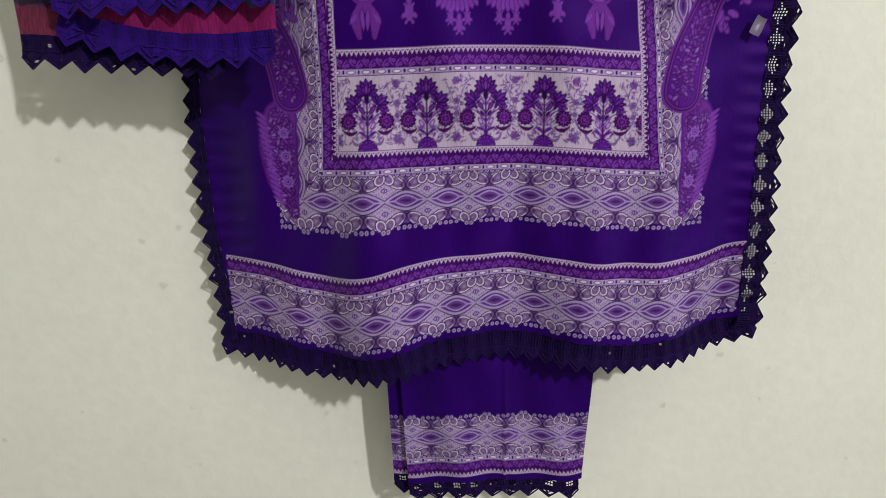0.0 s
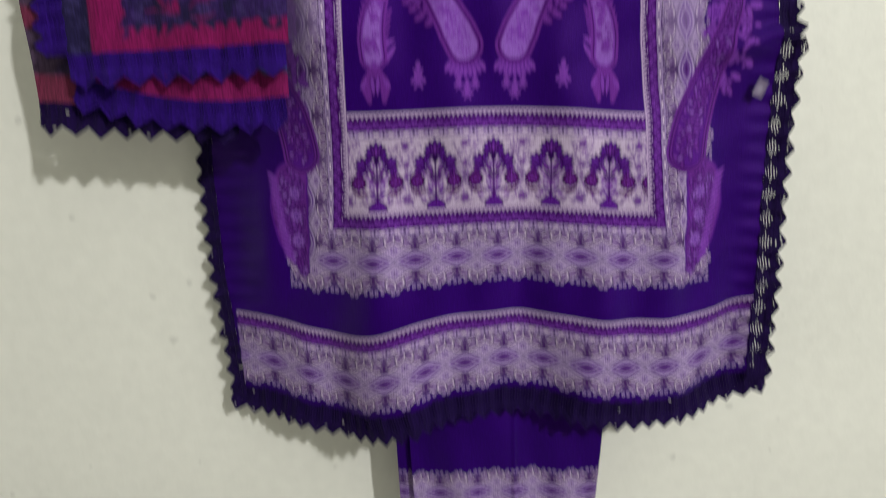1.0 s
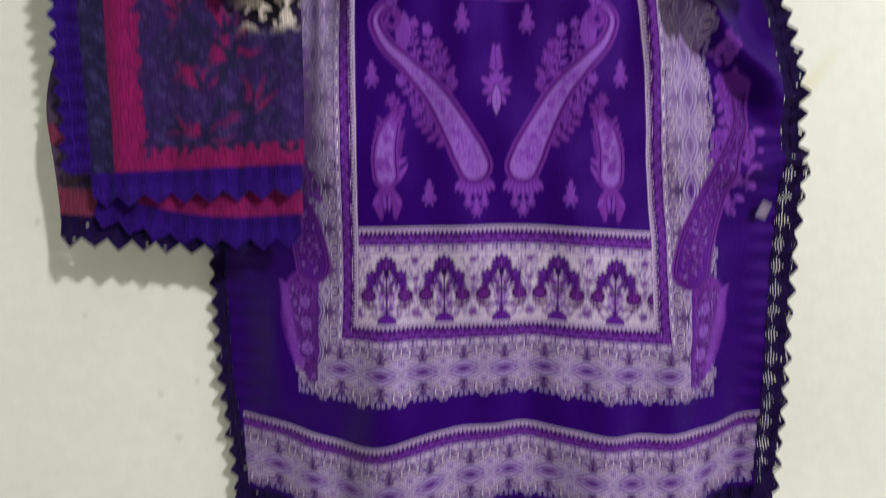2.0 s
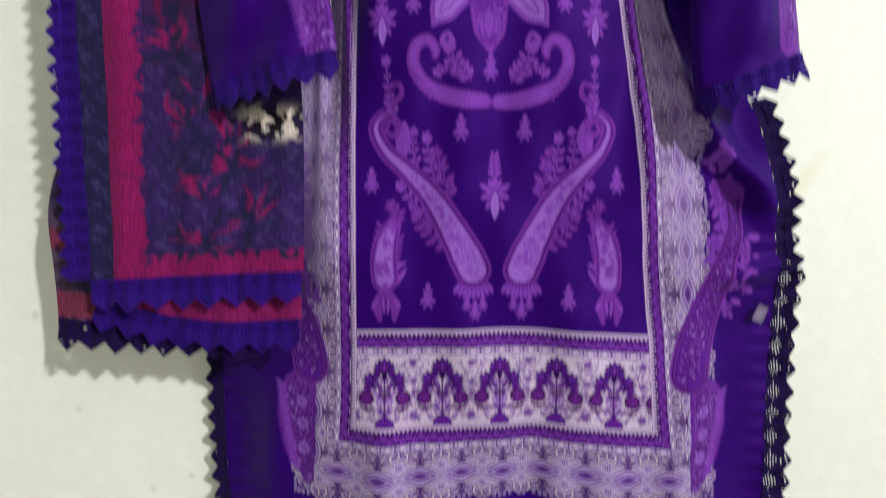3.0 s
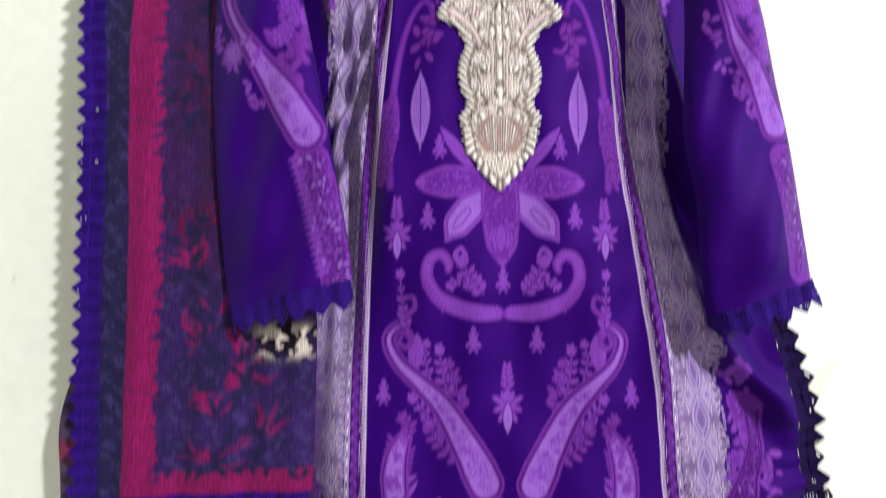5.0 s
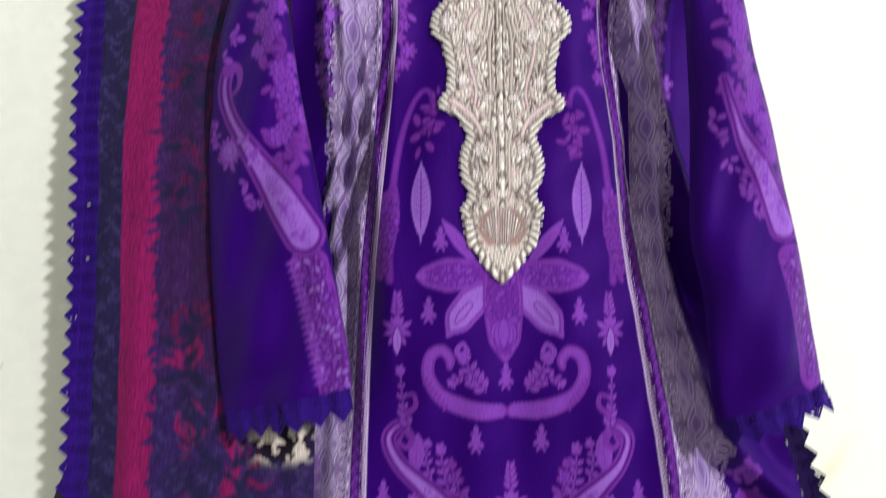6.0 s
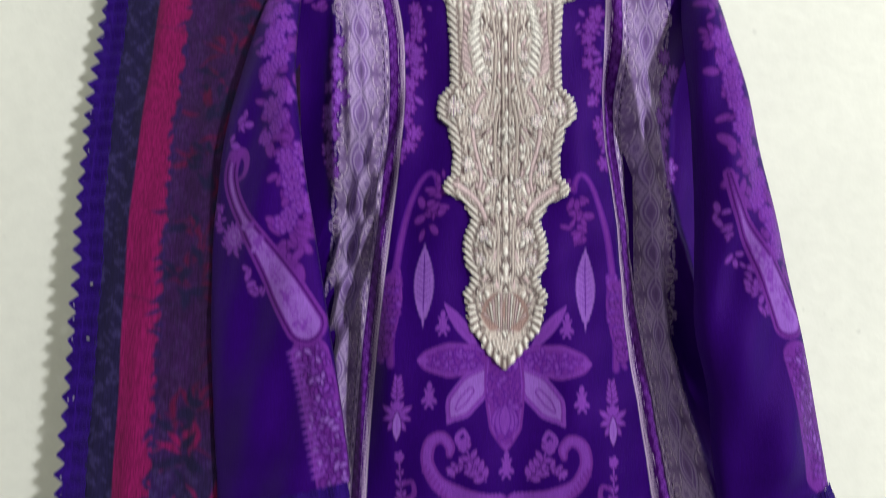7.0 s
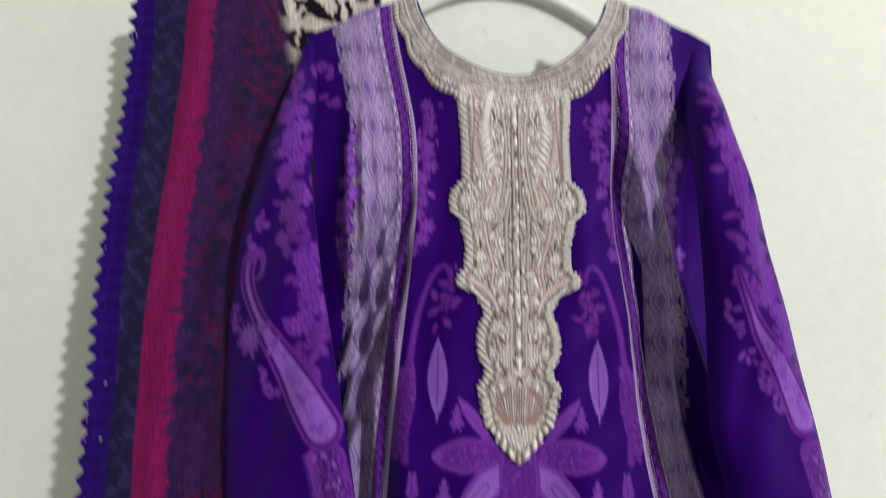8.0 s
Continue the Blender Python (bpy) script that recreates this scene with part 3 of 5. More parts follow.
def soft_interp(x, k, span=0.015):
    k = np.array(k)
    return sum(np.interp(x + o * span, k[:, 0], k[:, 1]) for o in (-2, -1, 0, 1, 2)) / 5


def hem_wave(x):
    """Rise and fall of the hem."""
    return soft_interp(x, ((-0.32, 0.008), (-0.286, 0.004), (-0.224, -0.012), (-0.148, -0.017), (-0.079, -0.002), (0, 0.002), (0.06, -0.001), (0.131, -0.002), (0.19, -0.001), (0.224, 0.006), (0.265, 0.015), (0.3, 0.017)), 0.011)


def sag(x):
    """The print drops a little towards the right side."""
    return soft_interp(x, ((-0.3, -0.002), (-0.15, -0.0035), (0, 0.0), (0.06, -0.003), (0.14, -0.010), (0.22, -0.009), (0.3, -0.003)))


def folds(x, z):
    """Depth of the hanging cloth: soft vertical folds, deeper at the hem, and a slant fold at the right side."""
    low = smooth(1.0, 0.62, z)
    y = -0.014 * np.sin((x + 0.15) * TAU / 0.235 + 0.5) * low - 0.005 * np.sin(x * TAU / 0.105 + z * 4) * (0.3 + 0.7 * low)
    y += 0.0022 * np.sin(x * TAU / 0.06 - z * 17) * np.sin(z * 9 + 1)
    y += 0.030 * smooth(-0.172, -0.25, x) * smooth(1.42, 1.28, z) * smooth(0.86, 1.02, z)
    # cloth gathered from the armpits
    up = smooth(1.15, 1.35, z) * smooth(1.66, 1.5, z)
    y += 0.046 * smooth(1.06, 1.24, z) * smooth(1.54, 1.36, z) * smooth(-0.125, -0.18, x) + 0.017 * smooth(1.12, 1.28, z) * smooth(1.66, 1.55, z) * smooth(0.06, 0.125, x)
    y += 0.026 * smooth(1.10, 1.24, z) * smooth(1.64, 1.5, z) * smooth(0.128, 0.16, x)
    for slope, off, deep, wide in ((-0.10, 0.098, 0.007, 0.007), (-0.20, 0.122, 0.012, 0.008), (-0.12, -0.152, 0.007, 0.006), (-0.06, -0.172, 0.010, 0.007), (-0.02, -0.192, 0.009, 0.007)):
        t = x - off - slope * (z - 1.45)
        beyond = smooth(0.002, -0.012, x - field_left(z)) if off < 0 else 1.0
        y -= deep * np.exp(-(t / wide) ** 2) * smooth(1.0, 1.25, z) * smooth(1.72, 1.55, z) * beyond
    # slanting ridges where the armholes pull: a sunk side towards the field, a lit crest
    reach = smooth(1.16, 1.30, z) * smooth(1.63, 1.56, z)
    t = x - 0.130 + 0.32 * (z - 1.45)
    y += reach * 0.024 * smooth(0.004, -0.016, t) * smooth(-0.085, -0.030, t) * smooth(-0.004, 0.012, x - field_right(z))
    t = x - 0.160 + 0.30 * (z - 1.40)
    y -= reach * 0.012 * np.exp(-(t / 0.007) ** 2)
    reach = smooth(1.12, 1.24, z) * smooth(1.58, 1.50, z)
    for off, deep in ((-0.146, 0.014), (-0.166, 0.016), (-0.186, 0.014)):
        t = x - off - 0.36 * (z - 1.40)
        y += reach * deep * smooth(0.003, -0.009, t) * smooth(-0.024, -0.012, t) * smooth(0.002, -0.012, x - field_left(z))
    # slanting roll of cloth under the right cuff
    t = ((x - 0.21) * 0.75 + (z - 1.105) * 0.66)
    along = (x - 0.21) * 0.66 - (z - 1.105) * 0.75
    y -= 0.018 * np.exp(-(t / 0.013) ** 2) * np.exp(-(along / 0.075) ** 4)
    y += 0.012 * np.exp(-((t + 0.026) / 0.013) ** 2) * np.exp(-((along - 0.005) / 0.07) ** 4)
    t2 = (z - 0.985) - 0.25 * (x - 0.24)
    y -= 0.009 * np.exp(-(t2 / 0.011) ** 2) * smooth(0.185, 0.22, x)
    # soft dents and the puckered slit hems
    y += 0.0036 * np.sin(x * 31 + 1.3 * np.sin(z * 13)) * np.sin(z * 24 + 1.1 * np.sin(x * 17)) + 0.0014 * np.sin(x * 83 - z * 41) * np.sin(z * 67 + x * 29)
    y += 0.0009 * np.sin(z * TAU / 0.019 + 9 * x) * (smooth(0.232, 0.258, x) + smooth(-0.245, -0.27, x)) * smooth(1.2, 1.0, z)
    # chest stands forward on the hanger
    y -= 0.010 * smooth(1.45, 1.68, z)
    return y


def shoulder(x):
    return np.interp(x, (-0.27, -0.243, -0.159, -0.12, 0.06, 0.086, 0.157, 0.179, 0.2), (1.678, 1.699, 1.737, 1.757, 1.757, 1.743, 1.714, 1.697, 1.675))


NECK = (-0.031, 1.770, 0.1035, 0.1135)


def neck_dist(x, z):
    """Distance outside the round neckline."""
    return (np.hypot((x - NECK[0]) / NECK[2], (z - NECK[1]) / NECK[3]) - 1) * 0.108


def print_kurta(x, z):
    pr = Print(x, z, PURPLE)
    rng = random.Random(11)
    left, right = field_left(z), field_right(z)
    side = np.maximum(left - x, x - right)
    on_left = (left - x) > (x - right)
    # hem band
    d = 0.725 - z
    hem = (x > -0.2845) & (x < 0.264) & (d >= 0)
    border_stack(pr, hem, x + 0.02, d, (0, 0.0075, 0.0165, 0.0235, 0.084))
    # frame round the field, along sides and foot
    foot = 0.837 - z
    n_side, n_foot = side / 0.0665, foot / 0.080
    is_side = n_side >= n_foot
    border_stack(pr, is_side & (side >= 0) & (side < 0.068), z + 0.01, side, (0, 0.0072, 0.0155, 0.0205, 0.068))
    border_stack(pr, ~is_side & (foot >= 0) & (foot < 0.082), x + 0.0265, foot, (0, 0.0072, 0.0175, 0.024, 0.080))
    # cross band and flower panel
    inner = side < 0
    for band, lo, hi in ((zigzag, 0.932, 0.924), (scrolls, 0.924, 0.914), (links, 0.914, 0.9075)):
        band(pr, inner & (z <= lo) & (z > hi), x, (lo - z) / (lo - hi))
    flower_panel(pr, inner & (z <= 0.9075) & (z > 0.837), x, z)

    # side paisleys over the lower corners
    for j in (-1, 1):
        sx = lambda v: v if j < 0 else -0.003 - v * 0.95
        tail = bezier((sx(-0.212), 0.868), (sx(-0.222), 0.83), (sx(-0.205), 0.775))
        pr.stroke(tail, (0.019, 0.021, 0.018, 0.006), MID, carve=0.1)
        pr.stroke(tail, (0.017, 0.019, 0.016, 0.005), MAUVE, carve=0.5)
        floral_fill(pr, tail, (0.017, 0.019, 0.016, 0.005), rng, 420, 0.0026)
        for k in range(16):
            f = k / 15
            pr.ellipse(sx(-0.232 + 0.012 * f), 0.872 - 0.085 * f, 0.007, 0.0018, 35 if j > 0 else 145, LILAC)
        for f, r in ((0.855, 0.006), (0.832, 0.0065), (0.806, 0.007)):
            pr.star(sx(-0.209), f, r, 8, LIGHT, depth=0.3, inner=MID)
        bx = lambda v: v if j < 0 else 0.0158 - v * 0.825
        ux = lambda v: v if j < 0 else 0.010 - v * 0.95
        for k in range(3):
            pr.sprig(bezier((bx(-0.235), 0.945), (bx(-0.27), 0.99), (bx(-0.262), 1.02)), 0.006, LILAC, rng, 10, 0.9)
        pr.sprig(bezier((ux(-0.20), 0.96), (ux(-0.212), 1.02), (ux(-0.205), 1.10)), 0.0070, LILAC, rng, 52, 0.9, 0.3)
        for f in (1.0, 1.02, 1.045, 1.07, 1.1):
            pr.star(ux(-0.208 + rng.uniform(-0.008, 0.008)), f, 0.009, 7, LILAC, depth=0.35, inner=MID)
        body = bezier((bx(-0.199), 0.893), (bx(-0.204), 0.94), (bx(-0.232), 0.985), (bx(-0.262), 1.035), (bx(-0.25), 1.066))
        pr.stroke(body, (0.0195, 0.019, 0.014, 0.0105, 0.0085, 0.007), MAUVE, carve=0.1, rings=((0.0022, INK), (0.0034, MAUVE), (0.0050, PLUM), (0.0060, MID)))
        floral_fill(pr, body, (0.0135, 0.013, 0.008, 0.005, 0.003, 0.002), rng, 380, 0.0025)
        pr.stroke(bezier((bx(-0.25), 1.066), (bx(-0.228), 1.09), (bx(-0.222), 1.05), (bx(-0.243), 1.055)), (0.007, 0.004, 0.002), MAUVE)

    def both(fn):
        for j in (-1, 1):
            fn(j, lambda dx, zz: axis(zz) + j * dx)

    # great paisleys of the field
    def great(j, X):
        P = lambda dx, zz: (X(dx, zz), zz)
        line = spline(P(0.0236, 0.990), P(0.030, 1.004), P(0.040, 1.024), P(0.061, 1.060), P(0.0845, 1.0857), P(0.104, 1.105), P(0.1125, 1.1265), P(0.1015, 1.139), P(0.091, 1.131))
        # plants on both flanks
        branch(pr, spline(P(0.044, 1.058), P(0.050, 1.085), P(0.056, 1.104)), 0.0135, MAUVE, 5, 58, 0.4, True, LILAC)
        branch(pr, spline(P(0.056, 1.072), P(0.062, 1.095), P(0.064, 1.118)), 0.0120, LILAC, 5, 55, 0.5)
        branch(pr, spline(P(0.074, 1.090), P(0.078, 1.108), P(0.076, 1.124)), 0.0085, LILAC, 4, 60, 0.4)
        branch(pr, spline(P(0.048, 1.012), P(0.066, 1.026), P(0.078, 1.044)), 0.0125, MAUVE, 5, 60, 0.3, True, LILAC)
        branch(pr, spline(P(0.060, 1.034), P(0.078, 1.055), P(0.092, 1.072)), 0.0115, LILAC, 5, 52, 0.4)
        for dx, zz, r in ((0.052, 1.090, 0.0075), (0.066, 1.036, 0.0070), (0.044, 1.072, 0.0055), (0.080, 1.052, 0.0052)):
            pr.star(X(dx, zz), zz, r, 7, LILAC, depth=0.35, inner=MID, rim=PLUM)
        # the leaf inside the curl, the body, and the eye of the curl
        leaf(pr, *P(0.0885, 1.098), 0.034, 0.0078, 90 + j * 4, LILAC, MAUVE)
        pr.stroke(line, (0.0182, 0.0182, 0.0160, 0.0125, 0.0095, 0.0080, 0.0072, 0.0062, 0.0035), MAUVE, carve=0.06, rings=((0.0026, PLUM), (0.0042, MAUVE), (0.0056, LIGHT)))
        floral_fill(pr, line[:46], (0.012, 0.011, 0.006, 0.002), rng, 60, 0.0028, (LIGHT, LIGHT, LILAC), LILAC)
        eye = spline(P(0.0945, 1.133), P(0.0905, 1.126), P(0.096, 1.119), P(0.1025, 1.124), P(0.0995, 1.130))
        pr.stroke(eye, (0.0032, 0.0026, 0.0016), MAUVE)
        # feathered crest
        branch(pr, spline(P(0.094, 1.136), P(0.098, 1.158), P(0.100, 1.190)), 0.0115, LILAC, 6, 40, 0.6)
        pr.stroke(spline(P(0.094, 1.150), P(0.086, 1.158), P(0.088, 1.168), P(0.095, 1.166)), (0.0028, 0.0016), MAUVE)
        # skirt and tassels under the bulb
        pr.stroke(spline(P(0.012, 0.973), P(0.024, 0.969), P(0.036, 0.974)), (0.0035, 0.0055, 0.0035), MAUVE, carve=0.3)
        for k in range(9):
            leaf(pr, *P(0.010 + k * 0.0034, 0.976 - 0.004 * math.sin(k / 8 * math.pi)), 0.0105, 0.0024, -90 + j * (k - 4) * 8, LILAC, None, MID)
        for dx, zz, s in ((0.015, 0.957, 0.62), (0.023, 0.950, 0.78), (0.031, 0.957, 0.62)):
            small_bud(pr, X(dx, zz), zz, s)

    both(great)

    # lesser paisleys by the field's edge
    def lesser(j, X):
        P = lambda dx, zz: (X(dx, zz), zz)
        line = spline(P(0.110, 0.983), P(0.1105, 1.000), P(0.107, 1.020), P(0.100, 1.034), P(0.0965, 1.040))
        for k in range(8):
            leaf(pr, *P(0.117 - 0.0016 * max(0, k - 3), 0.984 + k * 0.0068), 0.009, 0.0019, 90 - j * 42, MAUVE)
            leaf(pr, *P(0.101 - 0.0012 * max(0, k - 3), 0.976 + k * 0.0062), 0.0085, 0.0017, 90 + j * 48, MAUVE)
        leaf(pr, *P(0.100, 0.978), 0.019, 0.0024, 90 + j * 36, LILAC)
        leaf(pr, *P(0.102, 0.992), 0.015, 0.0022, 90 + j * 62, LILAC)
        pr.stroke(line, (0.0132, 0.0132, 0.0115, 0.0075, 0.003), MAUVE, rings=((0.0022, PLUM), (0.0034, LILAC), (0.0052, LIGHT)))
        floral_fill(pr, line, (0.008, 0.007, 0.005, 0.002), rng, 44, 0.0028, (LILAC, LIGHT, LILAC), MAUVE)
        branch(pr, spline(P(0.0975, 1.036), P(0.096, 1.046), P(0.102, 1.054)), 0.0105, MAUVE, 4, 55, 0.3)
        for k in (-1, 1):
            pr.stroke(spline(P(0.110 + k * 0.002, 0.969), P(0.110 + k * 0.0085, 0.957), P(0.110 + k * 0.0070, 0.942)), (0.0045, 0.0055, 0.0022), MAUVE, carve=0.4)
            leaf(pr, *P(0.110 + k * 0.008, 0.962), 0.0105, 0.0018, -90 + j * k * 38, LILAC)
            leaf(pr, *P(0.110 + k * 0.003, 0.966), 0.0180, 0.0018, -90 - j * k * 4, LILAC, None, PLUM)

    both(lesser)

    # scattered buds
    for dx, zz, s in ((0.0690, 0.9645, 1.0), (0.031, 1.1265, 1.0), (0.1190, 1.0766, 0.95), (0.0715, 1.246, 1.0), (0.059, 1.314, 0.95)):
        both(lambda j, X: small_bud(pr, X(dx, zz), zz, s))
    tall_bud(pr, float(axis(1.07)), 1.072, 1.1)
    both(lambda j, X: tall_bud(pr, X(0.1016, 1.235), 1.235, 1.0))

    # two facing curls like a moustache
    def curls(j, X):
        P = lambda dx, zz: (X(dx, zz), zz)
        line = spline(P(0.006, 1.152), P(0.026, 1.153), P(0.046, 1.158), P(0.064, 1.168), P(0.0735, 1.186), P(0.071, 1.203), P(0.060, 1.209), P(0.0525, 1.201), P(0.053, 1.194))
        branch(pr, spline(P(0.020, 1.172), P(0.030, 1.184), P(0.040, 1.204)), 0.0125, LILAC, 5, 60, 0.3, True, MAUVE)
        branch(pr, spline(P(0.030, 1.180), P(0.044, 1.184), P(0.052, 1.178)), 0.0090, LILAC, 4, 55, 0.3)
        pr.stroke(spline(P(0.040, 1.198), P(0.046, 1.208), P(0.040, 1.215), P(0.035, 1.208)), (0.0026, 0.0018), LILAC)
        pr.stroke(line, (0.0065, 0.0085, 0.0085, 0.0070, 0.0062, 0.0060, 0.0056, 0.0048, 0.0034), MAUVE, rings=((0.0024, LILAC),))
        for k in range(7):
            leaf(pr, *P(0.004 + k * 0.0042, 1.150), 0.0105, 0.0021, 90 - j * (20 - k * 3), LILAC)
            leaf(pr, *P(0.004 + k * 0.0042, 1.156), 0.0105, 0.0021, -90 + j * (12 - k * 3), LILAC)
            leaf(pr, *P(0.056 + k * 0.003, 1.160 + k * 0.004), 0.0085, 0.0019, -60 if j > 0 else -120, MAUVE)

    both(curls)

    # radiating flower under the neck
    def petals(j, X):
        P = lambda dx, zz: (X(dx, zz), zz)
        leaf(pr, *P(0.026, 1.292), 0.052, 0.0062, 90 - j * 38, LILAC, MAUVE)
        pr.stroke(spline(P(0.008, 1.279), P(0.030, 1.281), P(0.052, 1.280), P(0.070, 1.279), P(0.082, 1.279)), (0.011, 0.0145, 0.0165, 0.0105, 0.0012), MAUVE, rings=((0.0024, LILAC), (0.0040, MAUVE)))
        floral_fill(pr, bezier(P(0.020, 1.281), P(0.068, 1.279)), (0.011, 0.013, 0.007), rng, 70, 0.0036, (MAUVE, LILAC, LILAC), MID)
        leaf(pr, *P(0.072, 1.279), 0.011, 0.0030, 90 - j * 90, LILAC)
        line = spline(P(0.018, 1.266), P(0.030, 1.254), P(0.042, 1.240), P(0.050, 1.229), P(0.0545, 1.222))
        pr.stroke(line, (0.0090, 0.0150, 0.0140, 0.0055, 0.0012), LILAC, rings=((0.0030, MAUVE), (0.0042, LIGHT)))
        pr.stroke(line[14:30], (0.0035, 0.0045, 0.002), MAUVE, rings=((0.0014, LIGHT),))

    both(petals)
    middle = spline(*((float(axis(zz)), zz) for zz in (1.276, 1.258, 1.238, 1.222, 1.206, 1.198)))
    pr.stroke(middle, (0.0185, 0.0195, 0.0180, 0.0160, 0.0065, 0.001), MAUVE, rings=((0.0022, LILAC), (0.0036, MAUVE)))
    floral_fill(pr, middle[:44], (0.017, 0.017, 0.009), rng, 90, 0.0038, (MAUVE, LILAC, MAUVE), MID)
    fan(pr, float(axis(1.24)), 1.238, 0.026, 5, 34, -90, (LILAC,), MID, 0.2)
    small_bud(pr, float(axis(1.185)), 1.184, 1.0)
    # spear leaves beside the placket
    def spear(j, X):
        for f in np.linspace(0, 1, 13):
            w = 0.0092 * math.sin(math.pi * min(1, 0.12 + f * 0.85)) ** 0.8
            pr.ellipse(X(0.0778, 1.35), 1.324 + f * 0.060, w * 1.08, 0.006, 0, LIGHT, 0.8, 0.2)
        pr.ellipse(X(0.0778, 1.35), 1.319, 0.0012, 0.008, 0, LIGHT)
        pr.stroke(bezier((X(0.0778, 1.35), 1.325), (X(0.0778, 1.35), 1.38), n=16), (0.0005, 0.0005), MID)
        for k in range(7):
            for side in (-1, 1):
                pr.stroke(bezier((X(0.0778, 1.35), 1.333 + k * 0.006), (X(0.0778, 1.35) + side * 0.0065, 1.338 + k * 0.006), n=8), (0.0004, 0.0003), MID)
        # long curling stems above, and their blossoms
        stem = bezier((X(0.108, 1.27), 1.275), (X(0.112, 1.36), 1.36), (X(0.10, 1.45), 1.455), (X(0.068, 1.49), 1.485), (X(0.066, 1.445), 1.445), n=48)
        pr.stroke(stem, (0.0045, 0.0042, 0.0034, 0.0028, 0.003), MID, carve=0.1, rings=((0.0016, MAUVE),))
        mass = spline((X(0.117, 1.28), 1.279), (X(0.112, 1.31), 1.308), (X(0.109, 1.34), 1.336), (X(0.105, 1.36), 1.362))
        pr.stroke(mass, (0.002, 0.009, 0.011, 0.005), MAUVE, carve=0.25)
        floral_fill(pr, mass, (0.002, 0.009, 0.011, 0.005), rng, 110, 0.0034, (MAUVE, LILAC, LILAC), MID)
        for k in range(2):
            branch(pr, spline((X(0.118, 1.28), 1.276 + 0.006 * k), (X(0.112 + 0.004 * k, 1.31), 1.312), (X(0.106 + 0.007 * k, 1.35), 1.356)), 0.0115, MAUVE, 6, 48, 0.2, True, LILAC)
        pr.sprig(bezier((X(0.062, 1.45), 1.452), (X(0.076, 1.43), 1.425), (X(0.072, 1.40), 1.40), n=20), 0.0055, MAUVE, rng, 26, 1.0)
        for k in range(13):
            zz = 1.475 + k * 0.0125
            dx = 0.098 - 0.012 * smooth(1.5, 1.6, zz) + rng.uniform(-0.009, 0.009)
            pr.star(X(dx, zz), zz, rng.uniform(0.0070, 0.0105), rng.choice((5, 6, 7)), MAUVE, depth=0.4, inner=LILAC, rim=PLUM)
        pr.sprig(bezier((X(0.104, 1.48), 1.48), (X(0.085, 1.62), 1.62)), 0.005, LILAC, rng, 26, 1.3)

    both(spear)
    # the side bands cross over the upper motifs
    border_stack(pr, is_side & (side >= 0) & (side < 0.068) & (z > 1.16), z + 0.01, side, (0, 0.0072, 0.0155, 0.0205, 0.068))
    # silver mixed over their lace-work, a painted haze that lowers the print's contrast
    pr.fill(0.34 * (is_side & (side > 0.022) & (side < 0.060) & (z > 1.0)), SILVER)
    # blossoms outside the shoulder bands
    for j in (-1, 1):
        for k in range(12):
            zz = 1.46 + k * 0.0115
            base = float(field_left(np.array(zz))) - 0.068 if j < 0 else float(field_right(np.array(zz))) + 0.070
            pr.star(base + rng.uniform(-0.007, 0.007), zz, rng.uniform(0.0075, 0.0115), rng.choice((5, 6, 8)), LILAC, depth=0.4, inner=LIGHT, rim=PLUM)
    pr.sprig([(-0.22, 1.66), (-0.215, 1.63)], 0.006, MAUVE, rng, 10)
    # the plain side strip, pulled across under the cuff
    pr.fill(smooth(0.0, 0.004, z - 1.142 + 0.95 * (x - 0.171)) * smooth(0.170, 0.176, x) * (z < 1.26), PURPLE)
    return pr.c


